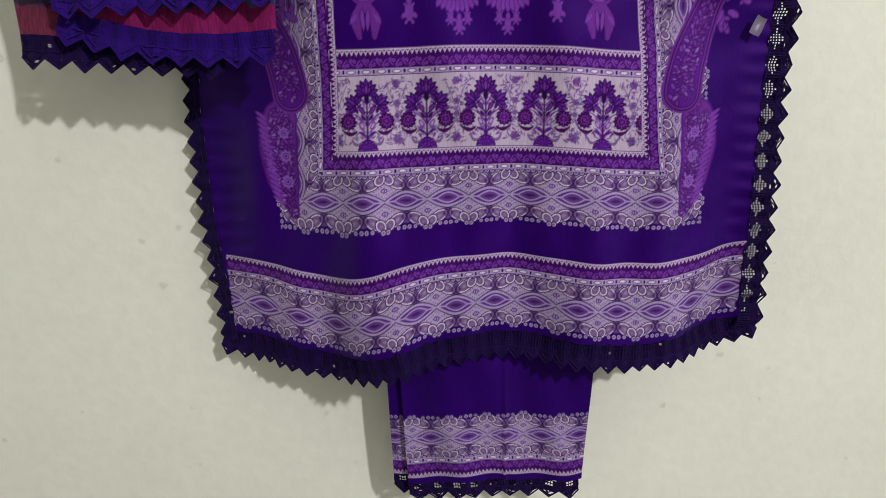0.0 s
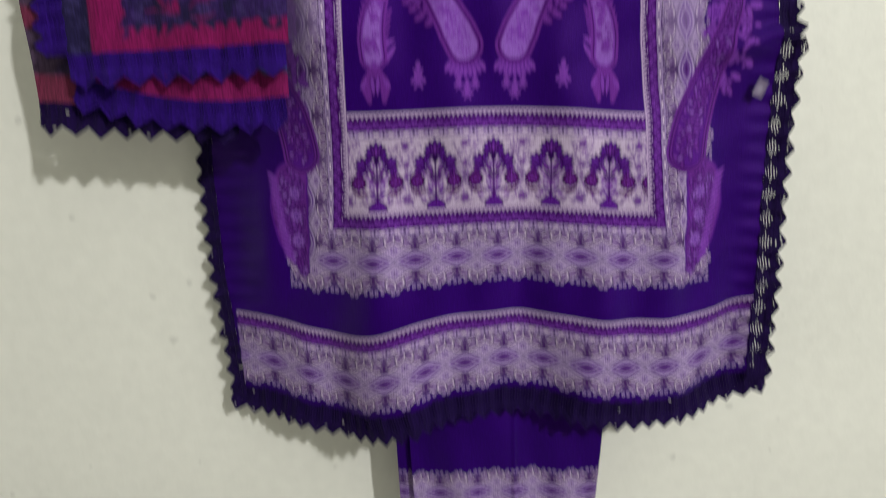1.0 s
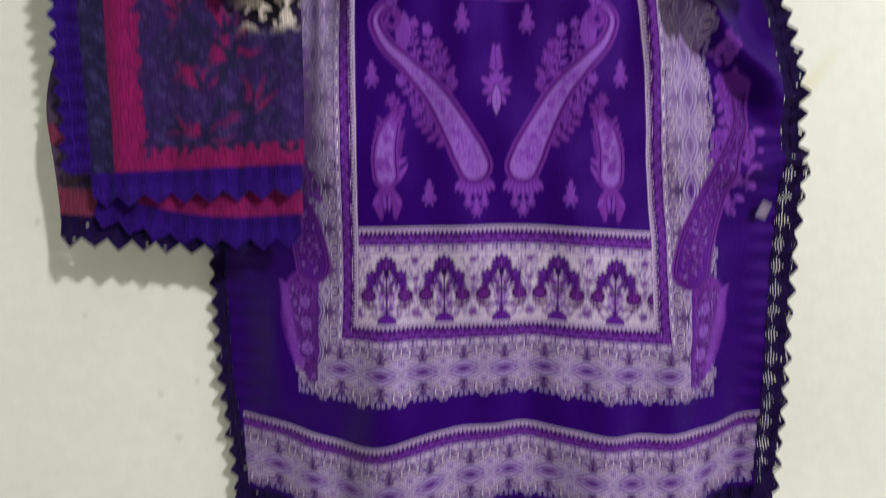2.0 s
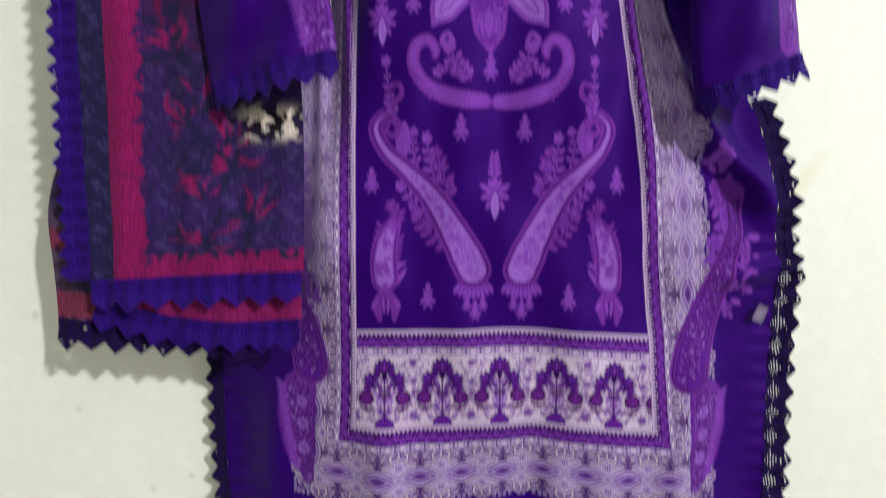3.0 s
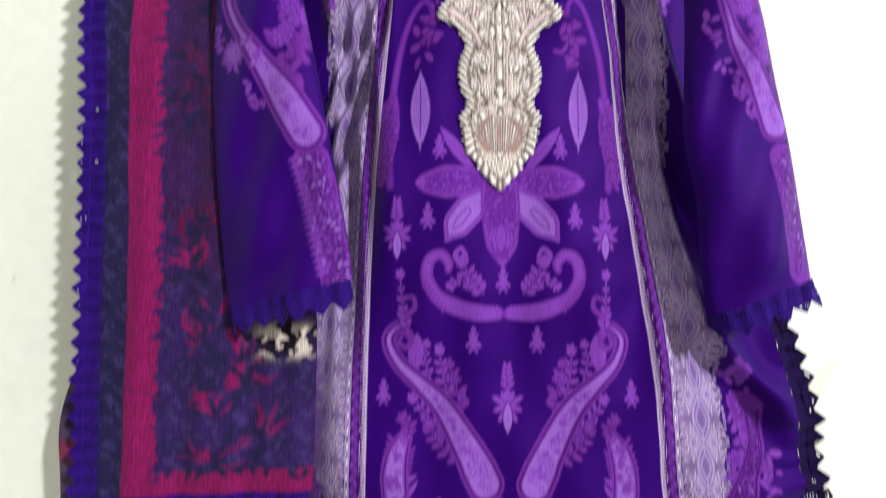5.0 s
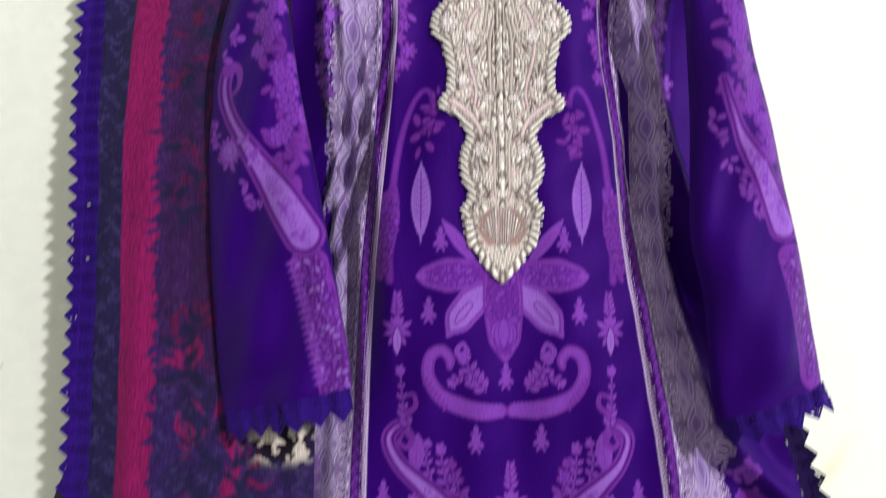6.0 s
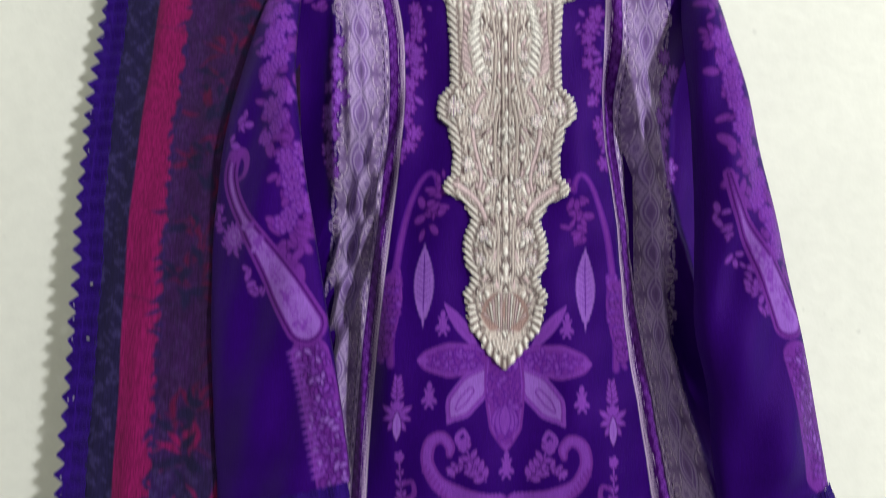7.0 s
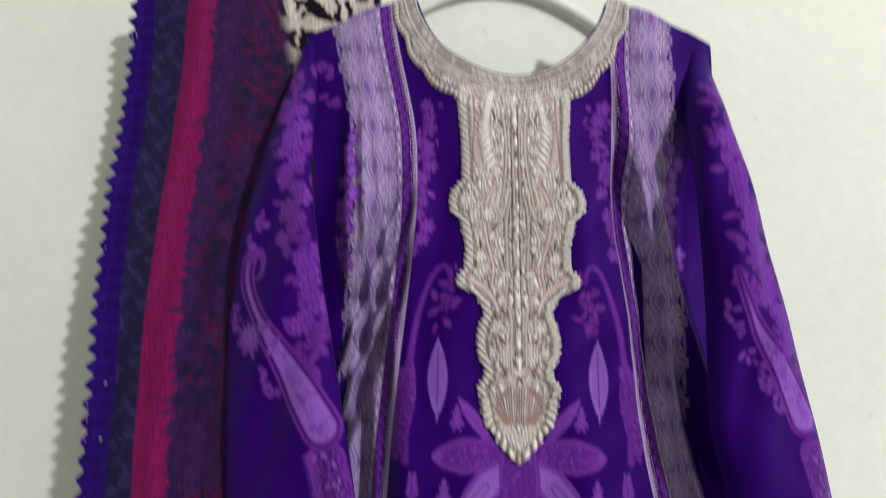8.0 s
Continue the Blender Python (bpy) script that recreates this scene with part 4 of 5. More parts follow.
def build_kurta():
    v = np.concatenate((np.arange(0.637, 0.945, 0.00076), np.arange(0.945, 1.75, 0.00140)))
    a = np.linspace(0, 1, 700)
    xl = curve_of(v, (0.62, -0.281), (0.70, -0.287), (0.78, -0.292), (0.90, -0.293), (1.05, -0.286), (1.15, -0.25), (1.27, -0.215), (1.42, -0.226), (1.55, -0.238), (1.69, -0.243), (1.76, -0.243))
    xr = curve_of(v, (0.62, 0.266), (0.70, 0.265), (0.86, 0.263), (0.99, 0.265), (1.05, 0.259), (1.15, 0.241), (1.25, 0.212), (1.35, 0.205), (1.50, 0.194), (1.60, 0.180), (1.69, 0.178), (1.76, 0.178))
    x = xl[:, None] + (xr - xl)[:, None] * a[None]
    z = np.repeat(v[:, None], len(a), 1)
    squash = np.where(z > 1.6, (z - 1.6) / (1.748 - 1.6), 0)
    flat = np.where(z > 1.6, 1.6 + squash * (shoulder(x) - 1.6), z)
    hang = flat + hem_wave(x) * smooth(0.785, 0.715, v)[:, None] + sag(x) * smooth(1.12, 0.95, v)[:, None]
    y = folds(x, hang)
    rows = np.arange(len(v))
    colours = print_kurta(x, flat)
    keep = neck_dist(x, flat) > 0
    # the skirt swings out from the wall towards its hem, and curves back at the sides
    swing = -0.016 * smooth(0.98, 0.66, hang) + np.where(x < 0, 0.058, 0.012) * np.abs(x / 0.28) ** 3 * smooth(1.06, 0.88, hang)
    y = y + swing
    grow = 1 + (swing - 0.030 * smooth(-0.165, -0.26, x) * smooth(1.06, 0.88, hang)) / 0.6
    x, hang = -0.074 + (x + 0.074) * grow, 0.88 + (hang - 0.88) * grow
    ob = part("front_panel", sheet("front_panel", x, y, hang, colours, keep), PRINTED, kurta)
    # lace along hem and side slits
    hem = np.stack((x[0, ::6], y[0, ::6] + 0.0005, hang[0, ::6] + 0.002), 1)
    hem = np.concatenate((hem[:1] + np.array((-0.009, 0, 0.006)), hem, hem[-1:] + np.array((0.016, 0, 0.008))))
    lace("hem_lace", hem, 1, DARK_LACE, kurta, "deep purple crochet hem lace with pointed teeth", pitch=0.0165, net=0.019, tooth=0.0128, open_net=False, seed=2)
    low_rows = rows[(v < 1.16)][::4]
    left = np.stack((x[low_rows, 0], y[low_rows, 0], hang[low_rows, 0]), 1)[: int(len(low_rows) * 0.72)]
    left = np.concatenate((left[:1] + np.array((0.001, 0, -0.010)), left))
    lace("side_lace", left, -1, DARK_LACE, kurta, "deep purple crochet lace on the side slit", net=0.005, tooth=0.013, pitch=0.0215, open_net=False, seed=5)
    right = np.stack((x[low_rows, -1], y[low_rows, -1], hang[low_rows, -1]), 1)
    right = np.concatenate((right[:1] + np.array((-0.002, 0, -0.009)), right))
    split = int(np.searchsorted(right[:, 2], 0.985))
    lace("side_lace", right[: split + 1], 1, DARK_LACE, kurta, "deep purple crochet lace with an open net strip", net=0.0150, tooth=0.0120, pitch=0.0245, cell=0.0026, seed=8, thread=0.00080)
    lace("side_lace", right[split:], 1, DARK_LACE, kurta, "deep purple crochet lace on the side slit", net=0.0098, tooth=0.014, pitch=0.0205, open_net=False, seed=9)
    # plain back panel
    vb = np.linspace(0.64, 1.64, 60)
    ub = np.linspace(0.01, 0.99, 40)
    lb, rb = np.interp(vb, v, xl), np.interp(vb, v, xr)
    xb = lb[:, None] + (rb - lb)[:, None] * ub[None]
    zb = np.repeat(vb[:, None], 40, 1)
    part("back_panel", sheet("back_panel", xb, 0.063 + 0.003 * np.sin(xb * 40), zb), LINING, kurta)
    # dark piping of the neckline
    t = np.linspace(math.pi * 1.09, math.pi * 1.91, 80)
    nx, nz = NECK[0] + NECK[2] * np.cos(t), NECK[1] + NECK[3] * np.sin(t)
    tube("neck_piping", np.stack((nx, folds(nx, nz) - 0.002, nz), 1), 0.0017, LINING, kurta, "dark purple neck piping")
    return ob


build_kurta()


# ---- neck embroidery: raised thread work, mirrored about the placket ----
BEIGE, PALE, BROWN, ROSE = srgb(196, 184, 178), srgb(242, 238, 232), srgb(84, 62, 66), srgb(206, 184, 188)


def placket_half(z):
    k = np.array([(1.272, 0.002), (1.29, 0.017), (1.31, 0.032), (1.344, 0.039), (1.352, 0.033), (1.360, 0.0315), (1.374, 0.038), (1.388, 0.0395), (1.402, 0.037), (1.413, 0.033), (1.420, 0.034), (1.432, 0.042), (1.440, 0.059), (1.449, 0.060), (1.458, 0.052), (1.48, 0.051), (1.505, 0.056), (1.515, 0.066), (1.526, 0.068), (1.538, 0.064), (1.548, 0.054), (1.59, 0.054), (1.627, 0.057), (1.66, 0.058)])
    return np.interp(z, k[:, 0], k[:, 1])


def stitched(pr, pts, radii, fill, contour=0.0007):
    """A satin-stitch cord with a dark contour."""
    r = np.asarray(radii, float)
    pr.stroke(pts, r + contour, BROWN)
    pr.stroke(pts, r, fill)


def stitched_leaf(pr, x, z, rx, rz, ang, fill):
    pr.ellipse(x, z, rx + 0.0007, rz + 0.0007, ang, BROWN)
    pr.ellipse(x, z, rx, rz, ang, fill)


def draw_placket(pr):
    rng = random.Random(31)
    mid = lambda z: float(axis(z))
    # flowing rows of satin-stitched leaves
    for k in range(300):
        z = rng.uniform(1.300, 1.640)
        w = max(0.004, float(placket_half(np.array(z))) - 0.010)
        f = rng.random()
        dx, long = f * w, rng.uniform(0.006, 0.013)
        a = 90 - (18 + 50 * f) * math.sin(z * 95 + f * 2.0) + rng.uniform(-18, 18)
        fill = rng.choice((PALE, BEIGE, ROSE, PALE))
        for j in (-1, 1):
            leaf(pr, mid(z) + j * dx, z, long, rng.uniform(0.0012, 0.0021), 90 - j * (90 - a), fill, None, BROWN if k % 3 else BEIGE)
    for j in (-1, 1):
        X = lambda dx, z: (mid(z) + j * dx, z)
        # dark slits of ground between the worked shapes
        for k in range(46):
            z = 1.635 - k * 0.0066
            w = float(placket_half(np.array(z))) - 0.012
            f = 0.5 + 0.5 * math.sin(k * 2.4)
            leaf(pr, *X(0.003 + max(0.0, w - 0.003) * f, z), 0.0105, 0.0011, 90 - j * 40 * math.sin(k * 1.7), BROWN)
        # feathered leaves at the head
        for k in range(11):
            f = k / 10
            cx, cz = 0.030 + 0.006 * math.sin(f * 3), 1.632 - 0.072 * f
            stitched_leaf(pr, *X(cx + 0.0065, cz + 0.003), 0.0075, 0.0022, 48 * j, ROSE)
            stitched_leaf(pr, *X(cx - 0.0055, cz + 0.003), 0.0070, 0.0022, -48 * j, PALE)
        stitched(pr, bezier(X(0.046, 1.645), X(0.040, 1.60), X(0.050, 1.575), X(0.046, 1.545)), (0.0022, 0.0018), BEIGE)
        # stems flowing down the middle
        stitched(pr, bezier(X(0.020, 1.655), X(0.014, 1.62), X(0.004, 1.60), X(0.010, 1.55), X(0.016, 1.52)), (0.0014, 0.0012), BEIGE)
        stitched(pr, bezier(X(0.012, 1.655), X(0.006, 1.63), X(0.002, 1.60), X(0.003, 1.52), n=50), (0.0014, 0.0012), BEIGE)
        stitched(pr, bezier(X(0.022, 1.54), X(0.040, 1.52), X(0.036, 1.48), X(0.018, 1.47), X(0.026, 1.445)), (0.0018, 0.0013), ROSE)
        stitched(pr, bezier(X(0.006, 1.53), X(0.016, 1.50), X(0.006, 1.47), X(0.012, 1.43)), (0.0015, 0.0011), BEIGE)
        stitched(pr, bezier(X(0.050, 1.448), X(0.034, 1.44), X(0.024, 1.432), X(0.020, 1.415)), (0.0030, 0.0018), ROSE)
        stitched(pr, bezier(X(0.010, 1.42), X(0.004, 1.40), X(0.010, 1.38), X(0.006, 1.355)), (0.0014, 0.0011), BEIGE)
        for dx, z, r, n in ((0.052, 1.526, 0.0125, 8), (0.030, 1.512, 0.0085, 7), (0.038, 1.468, 0.0085, 7), (0.022, 1.40, 0.0085, 7), (0.026, 1.376, 0.0075, 6), (0.012, 1.452, 0.006, 6), (0.018, 1.578, 0.006, 6), (0.02, 1.557, 0.0065, 6)):
            x, zz = X(dx, z)
            pr.star(x, zz, r, n, PALE, depth=0.35, rim=BROWN, inner=ROSE)
        # heart at the foot: a dusky centre of upright stitches inside a ring of rays
        pr.ellipse(*X(0.010, 1.326), 0.0125, 0.0185, 14 * j, srgb(156, 128, 124), 0.85)
        for k in range(8):
            stitched(pr, bezier(X(0.0015 + 0.0026 * k, 1.344 - 0.0004 * k * k), X(0.0012 + 0.0020 * k, 1.309 + 0.0016 * k), n=12), (0.0008, 0.0004), (BEIGE, ROSE, PALE)[k % 3], 0.0005)
        pr.stroke(spline(X(0.004, 1.345), X(0.016, 1.351), X(0.026, 1.342), X(0.024, 1.322), X(0.012, 1.304), X(0.0, 1.296)), (0.0009, 0.0009), BEIGE)
        stitched(pr, bezier(X(0.0035, 1.66), X(0.0035, 1.36), n=150), (0.0004, 0.0004), BROWN, 0.0002)
    for k in range(0, 26, 2):
        z = 1.655 - k * 0.0113
        pr.ellipse(mid(z), z, 0.0016, 0.0042, 0, PALE)


def draw_collar(pr):
    rng = random.Random(32)
    for k in range(150):
        t = math.pi * (1.07 + 0.86 * k / 149)
        for row in range(3):
            d = 0.006 + 0.0105 * row
            x, z = NECK[0] + (NECK[2] + d) * math.cos(t), NECK[1] + (NECK[3] + d) * math.sin(t)
            stitched_leaf(pr, x, z, 0.0042, 0.0013, math.degrees(t) + (28, -28, 20)[row], rng.choice((PALE, BEIGE, ROSE)))
    for k in range(15):
        t = math.pi * (1.1 + 0.8 * k / 14)
        x, z = NECK[0] + (NECK[2] + 0.027) * math.cos(t), NECK[1] + (NECK[3] + 0.027) * math.sin(t)
        pr.star(x, z, 0.0085, 8, PALE, depth=0.3, rim=BROWN, inner=ROSE)
    for d in (0.0015, 0.0125, 0.021):
        t = np.linspace(math.pi * 1.07, math.pi * 1.93, 190)
        stitched(pr, np.stack((NECK[0] + (NECK[2] + d) * np.cos(t), NECK[1] + (NECK[3] + d) * np.sin(t)), 1), (0.0009, 0.0009), PALE, 0.0006)


def embroidery(name, x, z, inside, parent, label, collar):
    """Raised thread work: pale threads stand proud, dark contours lie deep, satin ribs follow the rim."""
    c = np.abs(x - axis(z))
    pr = Print(x, z, np.array(BEIGE) * 1.0, 0.0009)
    streak = np.sin(c * TAU / 0.0034 + 2.2 * np.sin(z * 46) + 1.4 * np.sin(z * 131 + c * 200)) * np.sin(z * TAU / 0.017 + 3 * np.sin(c * 150))
    pr.fill(smooth(0.25, 0.8, streak) * 0.6, BROWN)
    pr.fill(smooth(-0.2, -0.7, streak) * 0.8, PALE)
    (draw_collar if collar else draw_placket)(pr)
    ang = np.arctan2(z - NECK[1], x - NECK[0])
    rays = np.sin(np.arctan2(z - 1.335, c) * 34)
    slant = np.sin(ang * 165) if collar else np.where(z < 1.335, rays, np.sin((z - c * 0.9) * TAU / 0.0068))
    wide = 0.006 if collar else 0.0095
    rim = smooth(wide + 0.001, wide - 0.001, inside)
    pr.fill(rim, BEIGE)
    pr.fill(rim * smooth(-0.2, 0.7, slant), PALE)
    pr.fill(rim * smooth(-0.45, -0.95, slant) * 0.85, BROWN)
    pr.fill(np.exp(-((inside - wide - 0.001) / 0.0009) ** 2) * 0.9, BROWN)
    lum = pr.c.mean(1).reshape(x.shape)
    h = (lum - lum.min()) / (lum.max() - lum.min())
    y = folds(x, z) - 0.0012 - smooth(0.0, 0.003, inside) * (0.0012 + 0.0028 * h)
    part(name, sheet(name, x, y, z, pr.c, inside > 0), THREAD, parent, label)


def build_embroidery():
    z, x = np.meshgrid(np.arange(1.268, 1.645, 0.00105), np.arange(-0.11, 0.075, 0.00095), indexing="ij")
    c = np.abs(x - axis(z))
    frill = 0.0028 * np.abs(np.sin((z - c * 0.9) * math.pi / 0.0068 + math.pi / 4)) + 0.0008 * np.sin(z * 900)
    inside = placket_half(z) + frill - c
    inside = np.minimum(inside, z - 1.2715)
    inside = np.where(neck_dist(x, z) > 0.018, inside, -1)
    embroidery("placket_embroidery", x, z, inside, kurta, "raised beige thread embroidery panel ending in a heart", False)
    z, x = np.meshgrid(np.arange(1.595, 1.757, 0.001), np.arange(-0.175, 0.12, 0.00095), indexing="ij")
    d = neck_dist(x, z)
    ang = np.arctan2(z - NECK[1], x - NECK[0])
    width = 0.026 + 0.010 * smooth(-0.45, -0.95, np.sin(ang)) + 0.0035 * np.abs(np.sin(ang * 11))
    inside = np.where((d > 0) & (z < shoulder(x)), width - d, -1)
    embroidery("collar_embroidery", x, z, inside, kurta, "raised beige thread embroidery round the neck", True)


build_embroidery()


# ---- sleeves ----
def build_sleeve(name, lx, rx, foot, y0, y_top, paint, seed, bulge, near_x=-0.09, spread=1.0, tilt=0.0):
    """A hanging sleeve, a flattened tube with creases; foot gives the cuff's slanted edge."""
    v = np.arange(0, 1.0001, 0.0026)
    front = np.linspace(0, 1, 120)
    theta = np.concatenate((math.pi * (1 - front), math.pi + math.pi * np.linspace(0.04, 1, 12)))
    a = (np.cos(theta) + 1) / 2
    a[: len(front)] = front
    top = 1.688
    end = foot[0] + (foot[1] - foot[0]) * a
    z = top + (end[None] - top) * v[:, None]
    xl, xr = lx(z), rx(z)
    x = xl + (xr - xl) * a[None]
    round_ = np.sqrt(np.clip(1 - (2 * a - 1) ** 2, 0, 1))
    is_back = np.arange(len(a)) >= len(front)
    depth = np.where(is_back, 0.006, -bulge)[None] * round_[None] ** 0.8 * (0.25 + 0.75 * smooth(1.70, 1.60, z))
    crease = 0.0028 * np.sin((x * 1.2 - z * 0.35) * 95 + seed) * smooth(1.7, 1.5, z) + 0.0022 * np.sin(z * 38 + x * 60 + seed) + 0.0016 * np.sin(z * 120 - x * 40) * smooth(1.25, 1.17, z) - 0.003 * np.exp(-((x - xl - 0.022 - 0.03 * np.sin(z * 9)) / 0.009) ** 2) * smooth(1.55, 1.35, z)
    y = y0 + (y_top - y0) * smooth(1.5, 1.70, z) - tilt * a[None] * smooth(1.69, 1.5, z) + depth + crease * round_[None]
    pr = Print(near_x + (x - near_x) * spread, 1.3 + (z - 1.3) * spread, PURPLE)
    paint(pr)
    ob = part(name, sheet(name, x, y, z, pr.c), PRINTED, kurta, "three-quarter sleeve with a lilac paisley print")
    n = len(front)
    rim = np.stack((x[-1, :n:3], y[-1, :n:3] - 0.001, z[-1, :n:3] + 0.001), 1)
    lace("cuff_lace", rim, 1, LACE, ob, "purple crochet cuff lace", net=0.010, tooth=0.0145, pitch=0.0185, open_net=False, seed=seed)
    return ob


def paint_left_sleeve(pr):
    rng = random.Random(21)
    line = bezier((-0.201, 1.312), (-0.222, 1.345), (-0.255, 1.40), (-0.292, 1.425), (-0.276, 1.462), n=44)
    strip = bezier((-0.196, 1.285), (-0.182, 1.24), (-0.168, 1.178))
    pr.stroke(strip, (0.017, 0.016, 0.017), MAUVE, carve=0.15)
    floral_fill(pr, strip, (0.016, 0.015, 0.016), rng, 210, 0.0034)
    for k in range(18):
        pr.ellipse(-0.211 + k * 0.0016, 1.288 - k * 0.006, 0.006, 0.0016, 20, LILAC)
    pr.sprig(bezier((-0.205, 1.36), (-0.222, 1.43), (-0.25, 1.53), (-0.252, 1.65)), 0.009, MAUVE, rng, 130, 1.25, 0.3)
    for k in range(24):
        f = k / 23
        pr.star(-0.214 - 0.036 * f + rng.gauss(0, 0.009), 1.40 + 0.22 * f, rng.uniform(0.007, 0.0125), rng.choice((6, 7, 9)), LILAC, depth=0.3, inner=MAUVE, rim=MID)
    pr.sprig(line[8:34] + np.array((-0.018, -0.016)), 0.0055, LILAC, rng, 26, 0.6)
    pr.star(-0.272, 1.388, 0.014, 14, LILAC, depth=0.35, inner=LIGHT)
    pr.stroke(line, (0.0185, 0.0175, 0.012, 0.008, 0.008, 0.007), MAUVE, rings=((0.0028, PLUM), (0.0045, MAUVE), (0.006, LIGHT)))
    floral_fill(pr, line[:24], (0.011, 0.010, 0.005), rng, 44, 0.003, (LIGHT, LIGHT, LILAC), LILAC)
    pr.stroke(bezier((-0.276, 1.462), (-0.262, 1.475), (-0.258, 1.44), (-0.272, 1.44)), (0.006, 0.003, 0.0015), MAUVE)
    pr.sprig([(-0.272, 1.475), (-0.27, 1.495)], 0.005, LILAC, rng, 9, 0.7)


def paint_right_sleeve(pr):
    rng = random.Random(22)
    line = bezier((0.236, 1.325), (0.226, 1.35), (0.204, 1.39), (0.19, 1.415), (0.18, 1.46), n=40)
    strip = bezier((0.242, 1.295), (0.252, 1.25), (0.261, 1.19))
    pr.stroke(strip, (0.013, 0.015, 0.017), MAUVE, carve=0.15)
    floral_fill(pr, strip, (0.012, 0.014, 0.016), rng, 190, 0.0034)
    pr.sprig(bezier((0.225, 1.37), (0.205, 1.46), (0.19, 1.56), (0.178, 1.66)), 0.009, MAUVE, rng, 130, 1.1, 0.3)
    for k in range(20):
        f = k / 19
        pr.star(0.222 - 0.036 * f + rng.gauss(0, 0.007), 1.39 + 0.22 * f, rng.uniform(0.007, 0.012), rng.choice((6, 7, 9)), LILAC, depth=0.3, inner=MAUVE, rim=MID)
    pr.sprig(line[6:36] + np.array((-0.014, -0.012)), 0.0055, LILAC, rng, 30, 0.6)
    pr.stroke(line, (0.016, 0.015, 0.010, 0.007, 0.005), MAUVE, rings=((0.0026, PLUM), (0.004, MAUVE), (0.0055, LIGHT)))
    floral_fill(pr, line[:24], (0.009, 0.008, 0.004), rng, 40, 0.003, (LIGHT, LIGHT, LILAC), LILAC)


build_sleeve(
    "sleeve",
    lambda z: curve_of(z, (1.10, -0.270), (1.16, -0.274), (1.21, -0.281), (1.31, -0.290), (1.384, -0.294), (1.479, -0.289), (1.586, -0.270), (1.66, -0.253), (1.687, -0.247), (1.72, -0.240)),
    lambda z: curve_of(z, (1.10, -0.152), (1.19, -0.156), (1.25, -0.167), (1.386, -0.194), (1.441, -0.206), (1.547, -0.222), (1.66, -0.230), (1.687, -0.238), (1.72, -0.239)),
    (1.156, 1.183), -0.030, -0.004, paint_left_sleeve, 4, 0.018, -0.09, 1.03, 0.032)
build_sleeve(
    "sleeve",
    lambda z: curve_of(z, (1.10, 0.166), (1.15, 0.163), (1.19, 0.157), (1.266, 0.154), (1.31, 0.142), (1.42, 0.146), (1.60, 0.143), (1.66, 0.148), (1.687, 0.160), (1.72, 0.164)),
    lambda z: curve_of(z, (1.10, 0.258), (1.181, 0.254), (1.259, 0.245), (1.393, 0.221), (1.512, 0.198), (1.597, 0.183), (1.66, 0.176), (1.687, 0.173), (1.72, 0.168)),
    (1.152, 1.187), -0.036, -0.008, paint_right_sleeve, 9, 0.026, -0.09, 1.06)


# ---- dupatta, hung in three folded layers ----
NAVY, PINK, DUSK, CREAM, BLACK = srgb(28, 22, 60), srgb(114, 14, 76), srgb(42, 22, 78), srgb(196, 184, 178), srgb(18, 10, 22)


def blotches(x, z, scale, seed):
    rng = np.random.RandomState(seed)
    out = np.zeros_like(x)
    for k in range(9):
        f, ph, an = scale * (1 + 0.45 * k), rng.uniform(0, TAU), rng.uniform(0, math.pi)
        out += np.sin((x * math.cos(an) + z * math.sin(an)) * f + ph + 1.8 * np.sin((z * math.cos(an) - x * math.sin(an)) * f * 0.7 + ph * 2)) / (1 + 0.25 * k)
    return out


def dupatta_layer(name, left, right, top, foot, y0, paint, label, lace_left=True, ripples=0.003, seed=1, lean=0.0):
    v = np.arange(0, 1.0001, 0.0016 / (top - foot[0]) * 1.0)
    a = np.linspace(0, 1, int(0.24 / 0.0015))
    end = foot[0] + (foot[1] - foot[0]) * a + (foot[2] if len(foot) > 2 else 0) * np.sin(a * math.pi)
    z = top + (end[None] - top) * v[:, None]
    xl, xr = left(z), right(z)
    flat = xl + (xr - xl) * a[None]
    x = -0.08 + (flat + 0.08) * (1 + y0 * 1.65)
    y = y0 + lean * smooth(1.35, 1.7, z) + ripples * (np.sin(x * 95 + seed + 0.6 * np.sin(z * 5)) + 0.5 * np.sin(x * 210 - z * 8 + seed) + 0.35 * np.sin(z * 60 + x * 30 + seed))
    colours = paint(flat, z, end[None] + 0 * z, a[None] + 0 * z)
    ob = part(name, sheet(name, x, y, z, colours), SHEER, dupatta, label)
    if lace_left:
        e = np.stack((x[::6, 0] + 0.002, y[::6, 0] - 0.0014, z[::6, 0]), 1)
        lace("edge_lace", e, 1, LACE, ob, "purple crochet scarf lace", net=0.014, tooth=0.012, pitch=0.0165, open_net=False, seed=seed)
    e = np.stack((x[-1, ::4], y[-1, ::4] - 0.001, z[-1, ::4]), 1)
    lace("foot_lace", e, 1, DARK_LACE if name == "back_fold" else LACE, ob, "purple crochet scarf lace", net=0.014, tooth=0.016, pitch=0.0245, open_net=False, seed=seed + 1)
    return ob


def lerp3(a, b, m):
    m = np.clip(m, 0, 1)[..., None]
    return a * (1 - m) + np.array(b) * m


